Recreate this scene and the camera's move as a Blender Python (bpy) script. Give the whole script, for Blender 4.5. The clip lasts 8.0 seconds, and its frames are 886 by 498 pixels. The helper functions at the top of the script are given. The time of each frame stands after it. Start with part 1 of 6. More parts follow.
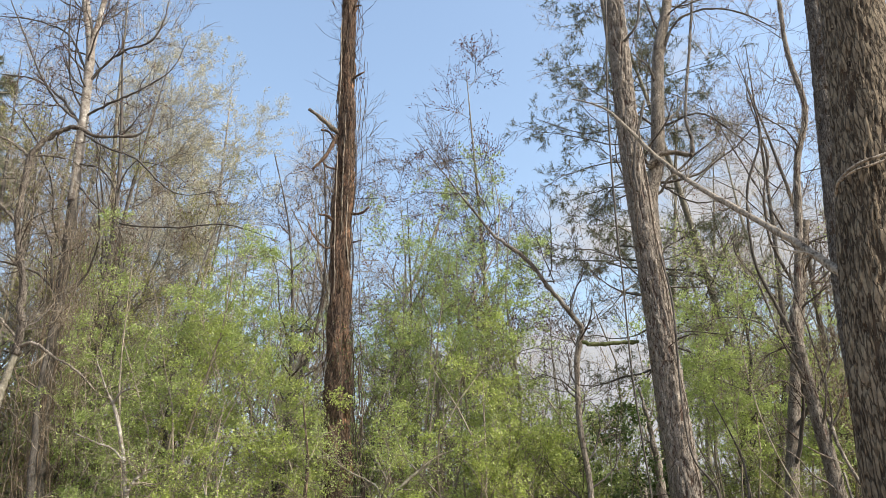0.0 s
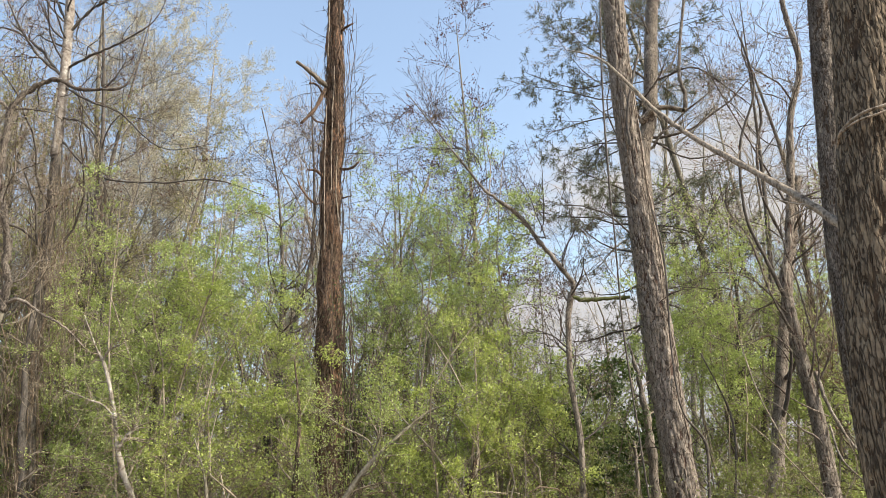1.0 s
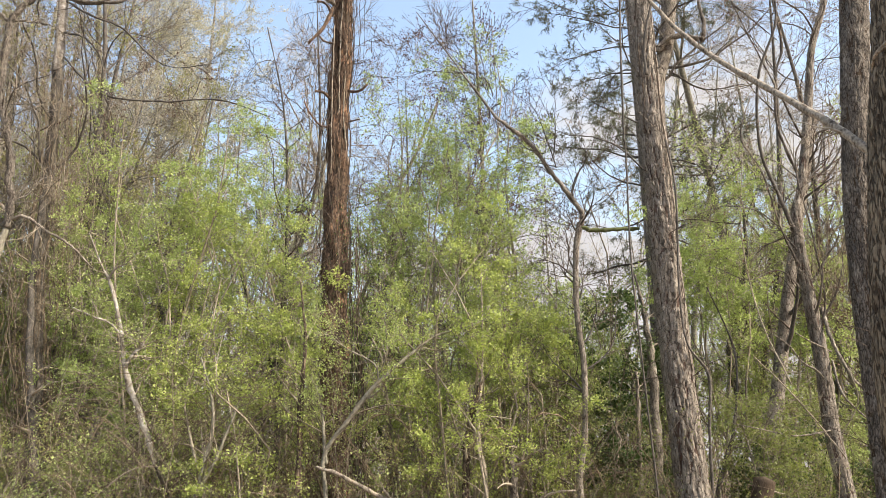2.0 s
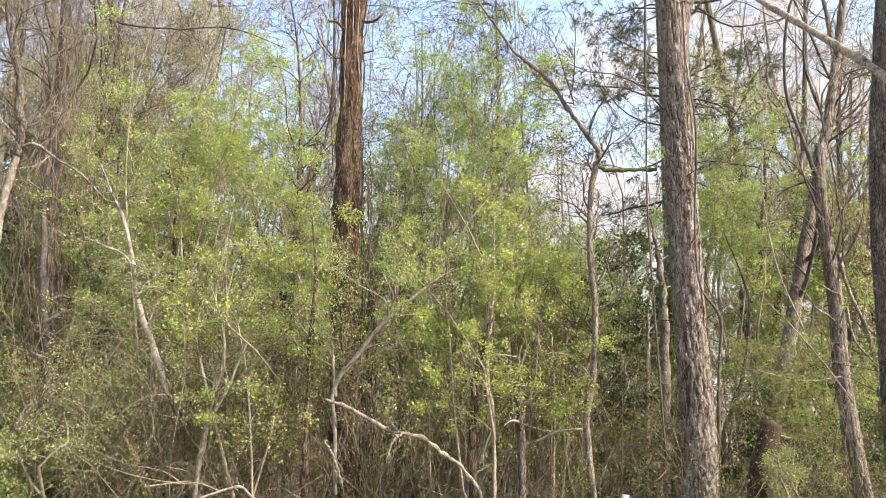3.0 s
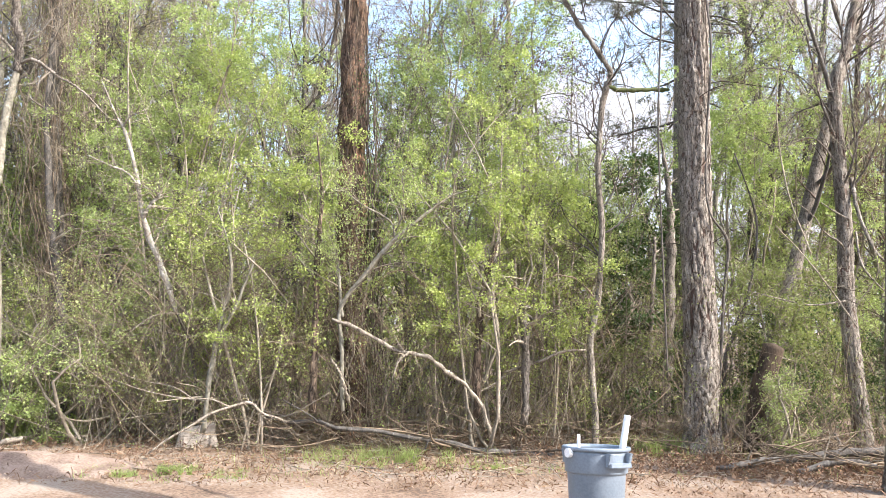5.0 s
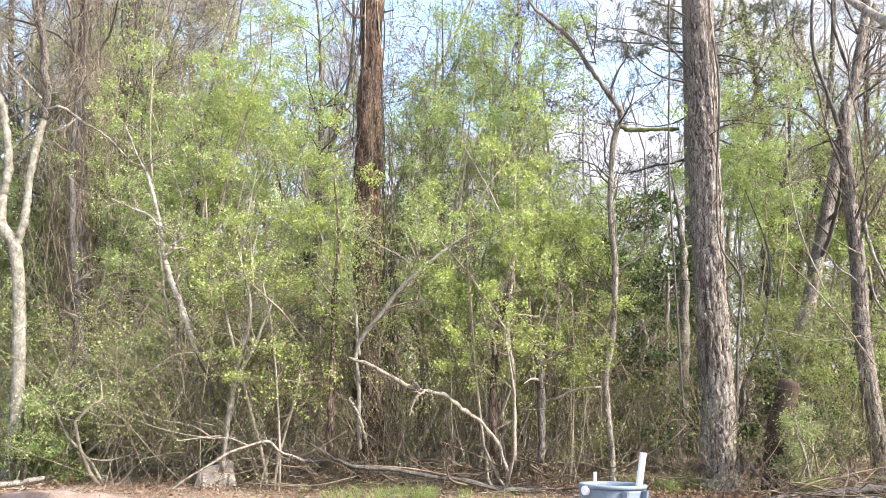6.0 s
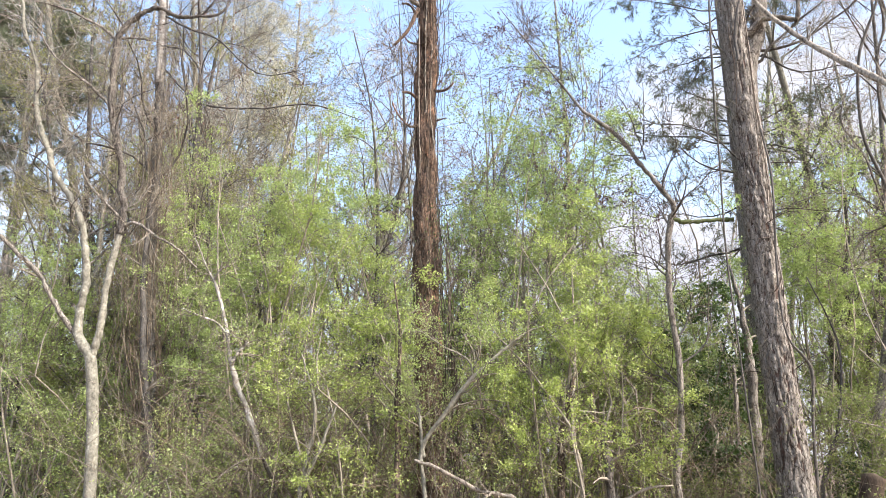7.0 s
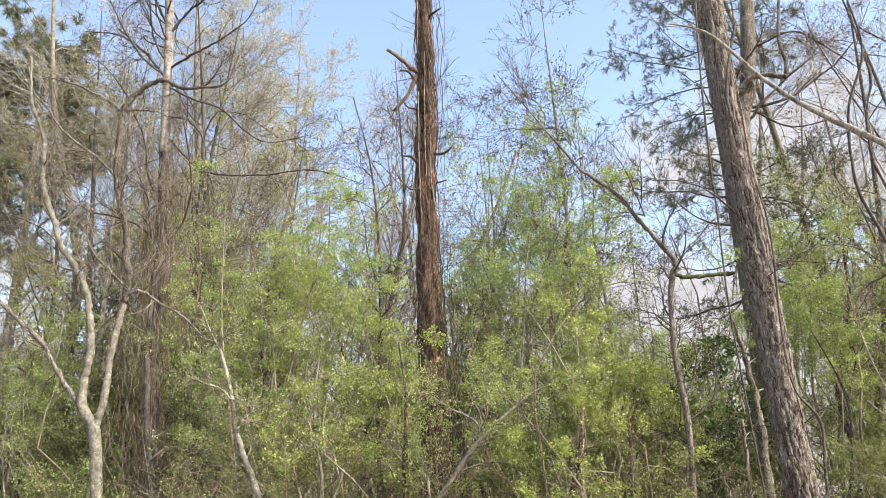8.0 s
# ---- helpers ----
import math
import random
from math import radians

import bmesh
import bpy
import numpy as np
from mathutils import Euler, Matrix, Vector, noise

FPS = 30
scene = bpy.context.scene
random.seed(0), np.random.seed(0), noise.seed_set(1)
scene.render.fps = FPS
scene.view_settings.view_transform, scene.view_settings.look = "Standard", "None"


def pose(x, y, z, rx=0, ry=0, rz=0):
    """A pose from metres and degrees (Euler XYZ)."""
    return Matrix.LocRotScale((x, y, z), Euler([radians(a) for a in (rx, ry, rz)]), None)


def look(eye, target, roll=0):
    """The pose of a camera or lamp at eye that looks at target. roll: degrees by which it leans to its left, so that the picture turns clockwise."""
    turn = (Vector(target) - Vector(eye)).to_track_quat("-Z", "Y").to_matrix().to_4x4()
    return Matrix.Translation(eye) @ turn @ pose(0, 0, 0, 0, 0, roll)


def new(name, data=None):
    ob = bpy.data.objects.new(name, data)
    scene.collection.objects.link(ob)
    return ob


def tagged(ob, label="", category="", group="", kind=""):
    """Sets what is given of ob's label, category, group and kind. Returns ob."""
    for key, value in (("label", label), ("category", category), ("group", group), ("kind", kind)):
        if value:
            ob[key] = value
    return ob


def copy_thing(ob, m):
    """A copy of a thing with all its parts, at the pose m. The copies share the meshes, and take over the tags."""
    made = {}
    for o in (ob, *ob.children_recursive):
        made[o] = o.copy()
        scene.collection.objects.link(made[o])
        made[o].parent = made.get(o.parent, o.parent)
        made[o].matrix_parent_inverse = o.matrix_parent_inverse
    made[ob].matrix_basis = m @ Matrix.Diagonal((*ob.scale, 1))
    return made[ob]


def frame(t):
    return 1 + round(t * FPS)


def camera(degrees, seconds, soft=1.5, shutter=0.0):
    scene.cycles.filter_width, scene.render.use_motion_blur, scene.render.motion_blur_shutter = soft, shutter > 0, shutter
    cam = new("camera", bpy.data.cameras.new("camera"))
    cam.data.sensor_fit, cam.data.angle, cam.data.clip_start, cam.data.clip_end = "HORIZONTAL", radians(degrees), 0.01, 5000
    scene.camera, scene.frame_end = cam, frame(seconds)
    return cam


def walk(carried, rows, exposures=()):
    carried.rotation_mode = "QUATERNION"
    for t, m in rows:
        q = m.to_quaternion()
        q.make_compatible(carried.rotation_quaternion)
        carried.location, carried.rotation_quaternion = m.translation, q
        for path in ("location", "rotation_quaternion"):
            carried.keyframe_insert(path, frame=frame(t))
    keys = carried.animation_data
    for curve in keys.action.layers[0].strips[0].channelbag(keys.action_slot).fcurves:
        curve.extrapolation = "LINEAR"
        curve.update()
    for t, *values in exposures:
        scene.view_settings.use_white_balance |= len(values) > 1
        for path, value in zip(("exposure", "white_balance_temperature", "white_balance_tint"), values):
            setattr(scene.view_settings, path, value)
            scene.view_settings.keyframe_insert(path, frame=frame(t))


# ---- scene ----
# ---------------------------------------------------------------- camera
cam = camera(60, 8.0, soft=0.5)
PATH = [
    (0, pose(0.092, -0.416, 1.617, 114.338, 1.665, -0.108)),
    (0.2, pose(0.088, -0.402, 1.619, 113.765, 2.125, -0.538)),
    (0.5, pose(0.079, -0.378, 1.621, 112.973, 2.201, -0.694)),
    (0.7, pose(0.069, -0.357, 1.621, 112.342, 2.104, -0.791)),
    (1, pose(0.042, -0.317, 1.618, 111.197, 2.053, -0.937)),
    (1.2, pose(0.015, -0.284, 1.613, 110.301, 1.733, -1.063)),
    (1.5, pose(-0.020, -0.235, 1.595, 108.766, 1.413, -1.174)),
    (1.7, pose(-0.029, -0.210, 1.577, 107.711, 1.138, -1.295)),
    (2, pose(-0.032, -0.179, 1.560, 106.249, 0.725, -1.189)),
    (2.2, pose(-0.031, -0.158, 1.561, 105.319, 0.550, -1.095)),
    (3.3, pose(0.001, -0.050, 1.588, 100.420, -1.060, -0.282)),
    (3.5, pose(0.005, -0.038, 1.591, 99.765, -1.066, -0.167)),
    (4, pose(0.008, -0.019, 1.593, 98.488, -1.089, -0.066)),
    (4.2, pose(0.006, -0.008, 1.595, 97.931, -1.079, 0.077)),
    (4.5, pose(0.000, 0.003, 1.600, 96.925, -1.197, 0.000)),
    (4.7, pose(-0.003, -0.002, 1.604, 96.355, -1.263, -0.178)),
    (5.2, pose(-0.006, -0.053, 1.617, 95.416, -1.200, 0.100)),
    (5.8, pose(-0.017, -0.148, 1.627, 97.016, -1.109, 0.574)),
    (6, pose(-0.025, -0.180, 1.628, 98.292, -0.885, 1.000)),
    (6.2, pose(-0.050, -0.209, 1.626, 99.768, -0.744, 1.969)),
    (6.5, pose(-0.106, -0.253, 1.619, 102.371, -0.338, 3.653)),
    (6.7, pose(-0.129, -0.284, 1.614, 103.812, -0.052, 4.313)),
    (7, pose(-0.140, -0.331, 1.611, 105.583, 0.304, 5.035)),
    (7.2, pose(-0.141, -0.358, 1.612, 106.524, 0.566, 5.356)),
    (7.5, pose(-0.146, -0.389, 1.617, 107.834, 1.049, 5.466)),
    (7.7, pose(-0.159, -0.403, 1.624, 108.715, 1.358, 5.505)),
    (8, pose(-0.191, -0.419, 1.639, 109.869, 1.634, 5.380)),
]
walk(cam, PATH, [(0.0, 1.0, 6700, 10), (1.0, 1.1, 6950, 11), (2.0, 1.29, 7050, 12), (3.5, 1.71, 6800, 14), (4.5, 1.88, 6350, 14), (6.0, 1.94, 6200, 14), (7.0, 1.65, 6250, 14), (8.0, 1.33, 6650, 13)])

# ---------------------------------------------------------------- sky and sun
SUN_DIR = Vector((0.84, -0.44, 0.83)).normalized()
world = bpy.data.worlds.new("sky")
scene.world = world
world.use_nodes = True
wn, wl = world.node_tree.nodes, world.node_tree.links
wn.clear()
w_out = wn.new("ShaderNodeOutputWorld")
w_bg = wn.new("ShaderNodeBackground")
w_sky = wn.new("ShaderNodeTexSky")
w_sky.sky_type = "NISHITA"
w_sky.sun_disc = False
w_sky.sun_elevation = math.asin(SUN_DIR.z)
w_sky.sun_rotation = math.atan2(SUN_DIR.x, SUN_DIR.y)
w_sky.air_density, w_sky.dust_density, w_sky.ozone_density = 1.4, 2.4, 1.0
w_tc = wn.new("ShaderNodeTexCoord")
w_map = wn.new("ShaderNodeMapping")
w_map.inputs["Scale"].default_value = (1.0, 1.0, 2.2)
w_map.inputs["Location"].default_value = (0.35, 0.0, 0.1)
w_noise = wn.new("ShaderNodeTexNoise")
w_noise.inputs["Scale"].default_value = 3.2
w_noise.inputs["Detail"].default_value = 7.0
w_noise.inputs["Roughness"].default_value = 0.55
w_sep = wn.new("ShaderNodeSeparateXYZ")
w_low = wn.new("ShaderNodeMapRange")
w_low.inputs["From Min"].default_value, w_low.inputs["From Max"].default_value = 0.54, 0.28
w_low.inputs["To Min"].default_value, w_low.inputs["To Max"].default_value = -0.22, 0.09
w_add = wn.new("ShaderNodeMath")
w_add.operation = "ADD"
w_east = wn.new("ShaderNodeMapRange")
w_east.interpolation_type = "SMOOTHSTEP"
w_east.inputs["From Min"].default_value, w_east.inputs["From Max"].default_value = -0.10, 0.24
w_east.inputs["To Min"].default_value, w_east.inputs["To Max"].default_value = -0.05, 0.07
w_sum = wn.new("ShaderNodeMath")
w_sum.operation = "ADD"
w_ramp = wn.new("ShaderNodeValToRGB")
w_ramp.color_ramp.elements[0].position, w_ramp.color_ramp.elements[1].position = 0.50, 0.61
w_mix = wn.new("ShaderNodeMixRGB")
w_mix.inputs[2].default_value = (2.2, 2.26, 2.4, 1)
wl.new(w_tc.outputs["Generated"], w_map.inputs["Vector"])
wl.new(w_map.outputs["Vector"], w_noise.inputs["Vector"])
wl.new(w_tc.outputs["Generated"], w_sep.inputs[0])
wl.new(w_sep.outputs["Z"], w_low.inputs["Value"])
wl.new(w_noise.outputs["Fac"], w_add.inputs[0])
wl.new(w_low.outputs["Result"], w_add.inputs[1])
wl.new(w_sep.outputs["X"], w_east.inputs["Value"])
wl.new(w_add.outputs[0], w_sum.inputs[0])
wl.new(w_east.outputs["Result"], w_sum.inputs[1])
wl.new(w_sum.outputs[0], w_ramp.inputs["Fac"])
wl.new(w_ramp.outputs["Color"], w_mix.inputs["Fac"])
wl.new(w_sky.outputs["Color"], w_mix.inputs[1])
wl.new(w_mix.outputs["Color"], w_bg.inputs["Color"])
w_bg.inputs["Strength"].default_value = 0.15
wl.new(w_bg.outputs["Background"], w_out.inputs["Surface"])

sun_data = bpy.data.lights.new("sun", "SUN")
sun_data.energy, sun_data.angle, sun_data.color = 3.2, radians(0.55), (1.0, 0.95, 0.86)
sun = new("sun", sun_data)
sun.matrix_world = look(SUN_DIR * 50, (0, 0, 0))


# ---------------------------------------------------------------- materials
def material(name, dark, light, rough=0.85, scale=6.0, stretch=1.0, bump=0.3, fine=40.0, island=0.0, spec=0.2,
             third=None, third_at=0.62, crack=None, crack_col=(0.02, 0.014, 0.01), crack_w=0.10, warp=0.6, broken=0.62):
    """Two colours mixed by noise at two scales in the thing's own space; stretch > 1 draws the grain out upwards."""
    m = bpy.data.materials.new(name)
    m.use_nodes = True
    n, l = m.node_tree.nodes, m.node_tree.links
    b = n["Principled BSDF"]
    b.inputs["Roughness"].default_value = rough
    b.inputs["Specular IOR Level"].default_value = spec
    tc, mp = n.new("ShaderNodeTexCoord"), n.new("ShaderNodeMapping")
    mp.inputs["Scale"].default_value = (1, 1, 1 / stretch)
    l.new(tc.outputs["Object"], mp.inputs["Vector"])
    big, small = n.new("ShaderNodeTexNoise"), n.new("ShaderNodeTexNoise")
    big.inputs["Scale"].default_value, big.inputs["Detail"].default_value = scale, 4
    small.inputs["Scale"].default_value, small.inputs["Detail"].default_value = fine, 5
    for t in (big, small):
        l.new(mp.outputs["Vector"], t.inputs["Vector"])
    add = n.new("ShaderNodeMath")
    add.operation = "ADD"
    l.new(big.outputs["Fac"], add.inputs[0])
    l.new(small.outputs["Fac"], add.inputs[1])
    ramp = n.new("ShaderNodeValToRGB")
    half = n.new("ShaderNodeMath")
    half.operation = "MULTIPLY"
    half.inputs[1].default_value = 0.5
    l.new(add.outputs[0], half.inputs[0])
    l.new(half.outputs[0], ramp.inputs["Fac"])
    e = ramp.color_ramp.elements
    e[0].position, e[0].color = 0.36, (*dark, 1)
    e[1].position, e[1].color = 0.60, (*light, 1)
    if third:
        x = e.new(third_at)
        x.color = (*third, 1)
    colour = ramp.outputs["Color"]
    if island:
        geo, hsv, mr = n.new("ShaderNodeNewGeometry"), n.new("ShaderNodeHueSaturation"), n.new("ShaderNodeMapRange")
        mr.inputs["To Min"].default_value, mr.inputs["To Max"].default_value = 1 - island, 1 + island
        l.new(geo.outputs["Random Per Island"], mr.inputs["Value"])
        l.new(mr.outputs["Result"], hsv.inputs["Value"])
        l.new(colour, hsv.inputs["Color"])
        colour = hsv.outputs["Color"]
    height = half.outputs[0]
    if crack:
        cm, vo, st, mx, ad = n.new("ShaderNodeMapping"), n.new("ShaderNodeTexVoronoi"), n.new("ShaderNodeMapRange"), n.new("ShaderNodeMixRGB"), n.new("ShaderNodeMixRGB")
        cm.inputs["Scale"].default_value = crack
        vo.feature = "DISTANCE_TO_EDGE"
        vo.inputs["Scale"].default_value = 1.0
        ad.blend_type, ad.inputs["Fac"].default_value = "ADD", warp
        wz, br, bm_ = n.new("ShaderNodeTexNoise"), n.new("ShaderNodeMapRange"), n.new("ShaderNodeMath")
        wz.inputs["Scale"].default_value, wz.inputs["Detail"].default_value = 1.3, 4
        br.inputs["From Min"].default_value, br.inputs["From Max"].default_value = broken - 0.12, broken + 0.16
        br.inputs["To Min"].default_value = 0.0
        bm_.operation = "MAXIMUM"
        st.interpolation_type = "SMOOTHSTEP"
        st.inputs["From Min"].default_value, st.inputs["From Max"].default_value = 0.0, crack_w
        st.inputs["To Min"].default_value = 0.2
        l.new(tc.outputs["Object"], cm.inputs["Vector"])
        l.new(cm.outputs["Vector"], ad.inputs[1])
        l.new(cm.outputs["Vector"], wz.inputs["Vector"])
        l.new(wz.outputs["Color"], ad.inputs[2])
        l.new(big.outputs["Fac"], br.inputs["Value"])
        l.new(ad.outputs["Color"], vo.inputs["Vector"])
        l.new(vo.outputs["Distance"], st.inputs["Value"])
        l.new(st.outputs["Result"], bm_.inputs[0])
        l.new(br.outputs["Result"], bm_.inputs[1])
        l.new(bm_.outputs[0], mx.inputs["Fac"])
        mx.inputs[1].default_value = (*crack_col, 1)
        l.new(colour, mx.inputs[2])
        colour = mx.outputs["Color"]
        hm = n.new("ShaderNodeMath")
        hm.operation = "MULTIPLY_ADD"
        hm.inputs[1].default_value = 0.35
        l.new(half.outputs[0], hm.inputs[0])
        l.new(bm_.outputs[0], hm.inputs[2])
        height = hm.outputs[0]
    l.new(colour, b.inputs["Base Color"])
    bp = n.new("ShaderNodeBump")
    bp.inputs["Strength"].default_value, bp.inputs["Distance"].default_value = bump, 0.02
    l.new(height, bp.inputs["Height"])
    l.new(bp.outputs["Normal"], b.inputs["Normal"])
    return m


def leaf_material(name, a, b_col, through_col, share=0.4, rough=0.5):
    """Thin leaves: gloss and colour on the face, light passing through; each leaf has its own tone."""
    m = bpy.data.materials.new(name)
    m.use_nodes = True
    n, l = m.node_tree.nodes, m.node_tree.links
    p, out = n["Principled BSDF"], n["Material Output"]
    geo, ramp = n.new("ShaderNodeNewGeometry"), n.new("ShaderNodeValToRGB")
    l.new(geo.outputs["Random Per Island"], ramp.inputs["Fac"])
    ramp.color_ramp.elements[0].color, ramp.color_ramp.elements[1].color = (*a, 1), (*b_col, 1)
    p.inputs["Roughness"].default_value = rough
    p.inputs["Specular IOR Level"].default_value = 0.3
    l.new(ramp.outputs["Color"], p.inputs["Base Color"])
    tr, mix = n.new("ShaderNodeBsdfTranslucent"), n.new("ShaderNodeMixShader")
    tr.inputs["Color"].default_value = (*through_col, 1)
    mix.inputs["Fac"].default_value = share
    l.new(p.outputs["BSDF"], mix.inputs[1])
    l.new(tr.outputs["BSDF"], mix.inputs[2])
    l.new(mix.outputs["Shader"], out.inputs["Surface"])
    return m


M_PINE = material("pine_bark", (0.12, 0.10, 0.082), (0.29, 0.255, 0.213), scale=11, stretch=1.8, bump=0.9, fine=60, third=(0.42, 0.375, 0.32), crack=(22, 22, 7), crack_w=0.07, warp=1.1, broken=0.68, crack_col=(0.05, 0.037, 0.028))
# dark colour for the fissures: shade deep in the cracks is painted in
M_PINE_SHADE = material("pine_fissure_shade", (0.045, 0.03, 0.024), (0.12, 0.08, 0.062), scale=12, stretch=3.0, bump=0.6, fine=60)
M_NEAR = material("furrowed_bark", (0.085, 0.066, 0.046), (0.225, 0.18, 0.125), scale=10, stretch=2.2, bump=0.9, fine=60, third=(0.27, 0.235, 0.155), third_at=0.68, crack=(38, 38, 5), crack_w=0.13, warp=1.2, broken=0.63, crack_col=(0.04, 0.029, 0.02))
# near-black copy for shaded cracks, with the shade put into the colour
M_BARK_SHADE = material("dark_bark_shade", (0.025, 0.018, 0.012), (0.085, 0.06, 0.04), scale=12, stretch=3.0, bump=0.6, fine=60)
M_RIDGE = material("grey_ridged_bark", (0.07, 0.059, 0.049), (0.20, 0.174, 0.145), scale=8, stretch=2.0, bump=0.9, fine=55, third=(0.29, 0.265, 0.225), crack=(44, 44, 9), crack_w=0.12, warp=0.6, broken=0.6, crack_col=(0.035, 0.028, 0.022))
# paler ridged bark: own pale tone plus sunlight put into the colour
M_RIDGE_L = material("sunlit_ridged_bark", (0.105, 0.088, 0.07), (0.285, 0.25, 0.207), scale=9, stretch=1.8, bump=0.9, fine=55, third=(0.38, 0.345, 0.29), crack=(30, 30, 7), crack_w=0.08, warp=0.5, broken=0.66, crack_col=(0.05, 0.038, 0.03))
M_WHITE = material("whitish_bark", (0.12, 0.095, 0.075), (0.36, 0.335, 0.295), scale=5, stretch=1.0, bump=0.4, fine=22, third=(0.52, 0.50, 0.455))
M_DEAD = material("dead_wood", (0.05, 0.036, 0.028), (0.205, 0.132, 0.088), scale=4.0, stretch=1.8, bump=0.9, fine=36, third=(0.37, 0.205, 0.12), third_at=0.62, crack=(60, 60, 8), crack_w=0.12, warp=0.7, broken=0.58, crack_col=(0.028, 0.02, 0.015))
M_REDWOOD = material("reddish_torn_bark", (0.05, 0.038, 0.028), (0.17, 0.125, 0.09), scale=8, stretch=3, bump=0.8, fine=40, third=(0.30, 0.22, 0.15), crack=(40, 40, 6), crack_w=0.15)
M_BARE = material("bare_pale_wood", (0.06, 0.046, 0.034), (0.21, 0.17, 0.125), scale=16, stretch=1.6, bump=0.9, fine=60, third=(0.39, 0.338, 0.267), third_at=0.59)
M_GREY = material("grey_bark", (0.044, 0.039, 0.034), (0.132, 0.119, 0.104), scale=11, stretch=1.8, bump=0.8, fine=60, third=(0.195, 0.178, 0.156))
M_PALE = material("pale_smooth_bark", (0.10, 0.091, 0.07), (0.26, 0.243, 0.19), scale=11, stretch=1.3, bump=0.5, fine=34, third=(0.40, 0.383, 0.315), third_at=0.66)
M_TWIG = material("brown_twigs", (0.042, 0.03, 0.023), (0.105, 0.08, 0.06), scale=3, stretch=1, bump=0.1, fine=30, island=0.4)
M_TWIG_G = material("grey_twigs", (0.12, 0.10, 0.075), (0.29, 0.25, 0.192), scale=3, stretch=1, bump=0.1, fine=30, island=0.4)
M_TWIG_H = material("silvery_twigs", (0.165, 0.155, 0.137), (0.40, 0.382, 0.34), scale=3, stretch=1, bump=0.1, fine=30, island=0.4)
M_TWIG_R = material("reddish_twigs", (0.088, 0.065, 0.045), (0.22, 0.17, 0.118), scale=3, stretch=1, bump=0.1, fine=30, island=0.4)
M_LEAF = leaf_material("young_leaf", (0.105, 0.155, 0.044), (0.50, 0.572, 0.24), (0.465, 0.57, 0.16), 0.45)
M_LEAF_Y = leaf_material("yellow_green_leaf", (0.105, 0.152, 0.034), (0.512, 0.57, 0.20), (0.47, 0.56, 0.13), 0.44)
# darker green leaf; understorey shade is partly put into this colour
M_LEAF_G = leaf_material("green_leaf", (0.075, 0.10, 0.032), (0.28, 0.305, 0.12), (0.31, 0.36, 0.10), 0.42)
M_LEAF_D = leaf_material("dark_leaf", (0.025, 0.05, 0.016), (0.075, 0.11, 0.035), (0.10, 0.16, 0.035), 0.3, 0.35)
M_CATKIN = leaf_material("budding_leaf", (0.33, 0.30, 0.19), (0.57, 0.535, 0.385), (0.57, 0.54, 0.36), 0.45)
M_BUD = leaf_material("red_bud", (0.08, 0.035, 0.025), (0.18, 0.085, 0.06), (0.2, 0.08, 0.05), 0.2)
M_NEEDLE = leaf_material("pine_needle", (0.10, 0.115, 0.075), (0.25, 0.265, 0.175), (0.21, 0.235, 0.12), 0.40)
M_NEEDLE_D = leaf_material("dark_pine_needle", (0.06, 0.067, 0.042), (0.16, 0.166, 0.105), (0.12, 0.135, 0.065), 0.32)
M_OLIVE = leaf_material("olive_bud", (0.15, 0.155, 0.052), (0.37, 0.36, 0.145), (0.36, 0.36, 0.12), 0.42)
M_DRY = leaf_material("dry_leaf", (0.12, 0.075, 0.045), (0.36, 0.27, 0.19), (0.24, 0.14, 0.07), 0.2, 0.8)
M_STRAW = leaf_material("dry_straw", (0.09, 0.05, 0.03), (0.27, 0.17, 0.10), (0.2, 0.1, 0.05), 0.1, 0.8)
M_GRASS = leaf_material("grass_blade", (0.12, 0.175, 0.045), (0.34, 0.39, 0.15), (0.36, 0.44, 0.12), 0.4)


# ---------------------------------------------------------------- mesh tools
def mesh_of(name, verts, quads, mat, smooth=True):
    """A mesh from arrays of vertices (n, 3) and of faces (m, corners)."""
    verts, quads = np.asarray(verts, np.float32), np.asarray(quads, np.int32)
    me = bpy.data.meshes.new(name)
    k = quads.shape[1]
    me.vertices.add(len(verts))
    me.vertices.foreach_set("co", verts.ravel())
    me.loops.add(quads.size)
    me.loops.foreach_set("vertex_index", quads.ravel())
    me.polygons.add(len(quads))
    me.polygons.foreach_set("loop_start", np.arange(0, quads.size, k, dtype=np.int32))
    me.polygons.foreach_set("use_smooth", np.full(len(quads), smooth))
    me.update(calc_edges=True)
    me.materials.append(mat)
    return me


def thing(name, label, category, at=(0, 0, 0), group="", kind=""):
    ob = new(name)
    ob.empty_display_size = 0.2
    ob.location = at
    return tagged(ob, label, category, group, kind)


def part(name, me, parent, label="", kind=""):
    """Links a mesh, given in the world's place, as one part under a thing or a part."""
    ob = new(name, me)
    ob.parent = parent
    if parent.parent is None:
        ob.matrix_parent_inverse = Matrix.Translation(-parent.location)
    return tagged(ob, label, "", "", kind)


def part_bm(name, bm, mat, parent, label="", smooth=False):
    me = bpy.data.meshes.new(name)
    bm.to_mesh(me)
    bm.free()
    me.materials.append(mat)
    me.polygons.foreach_set("use_smooth", np.full(len(me.polygons), smooth))
    return part(name, me, parent, label)


def unit(v):
    return v / np.maximum(np.linalg.norm(v, axis=-1, keepdims=True), 1e-9)


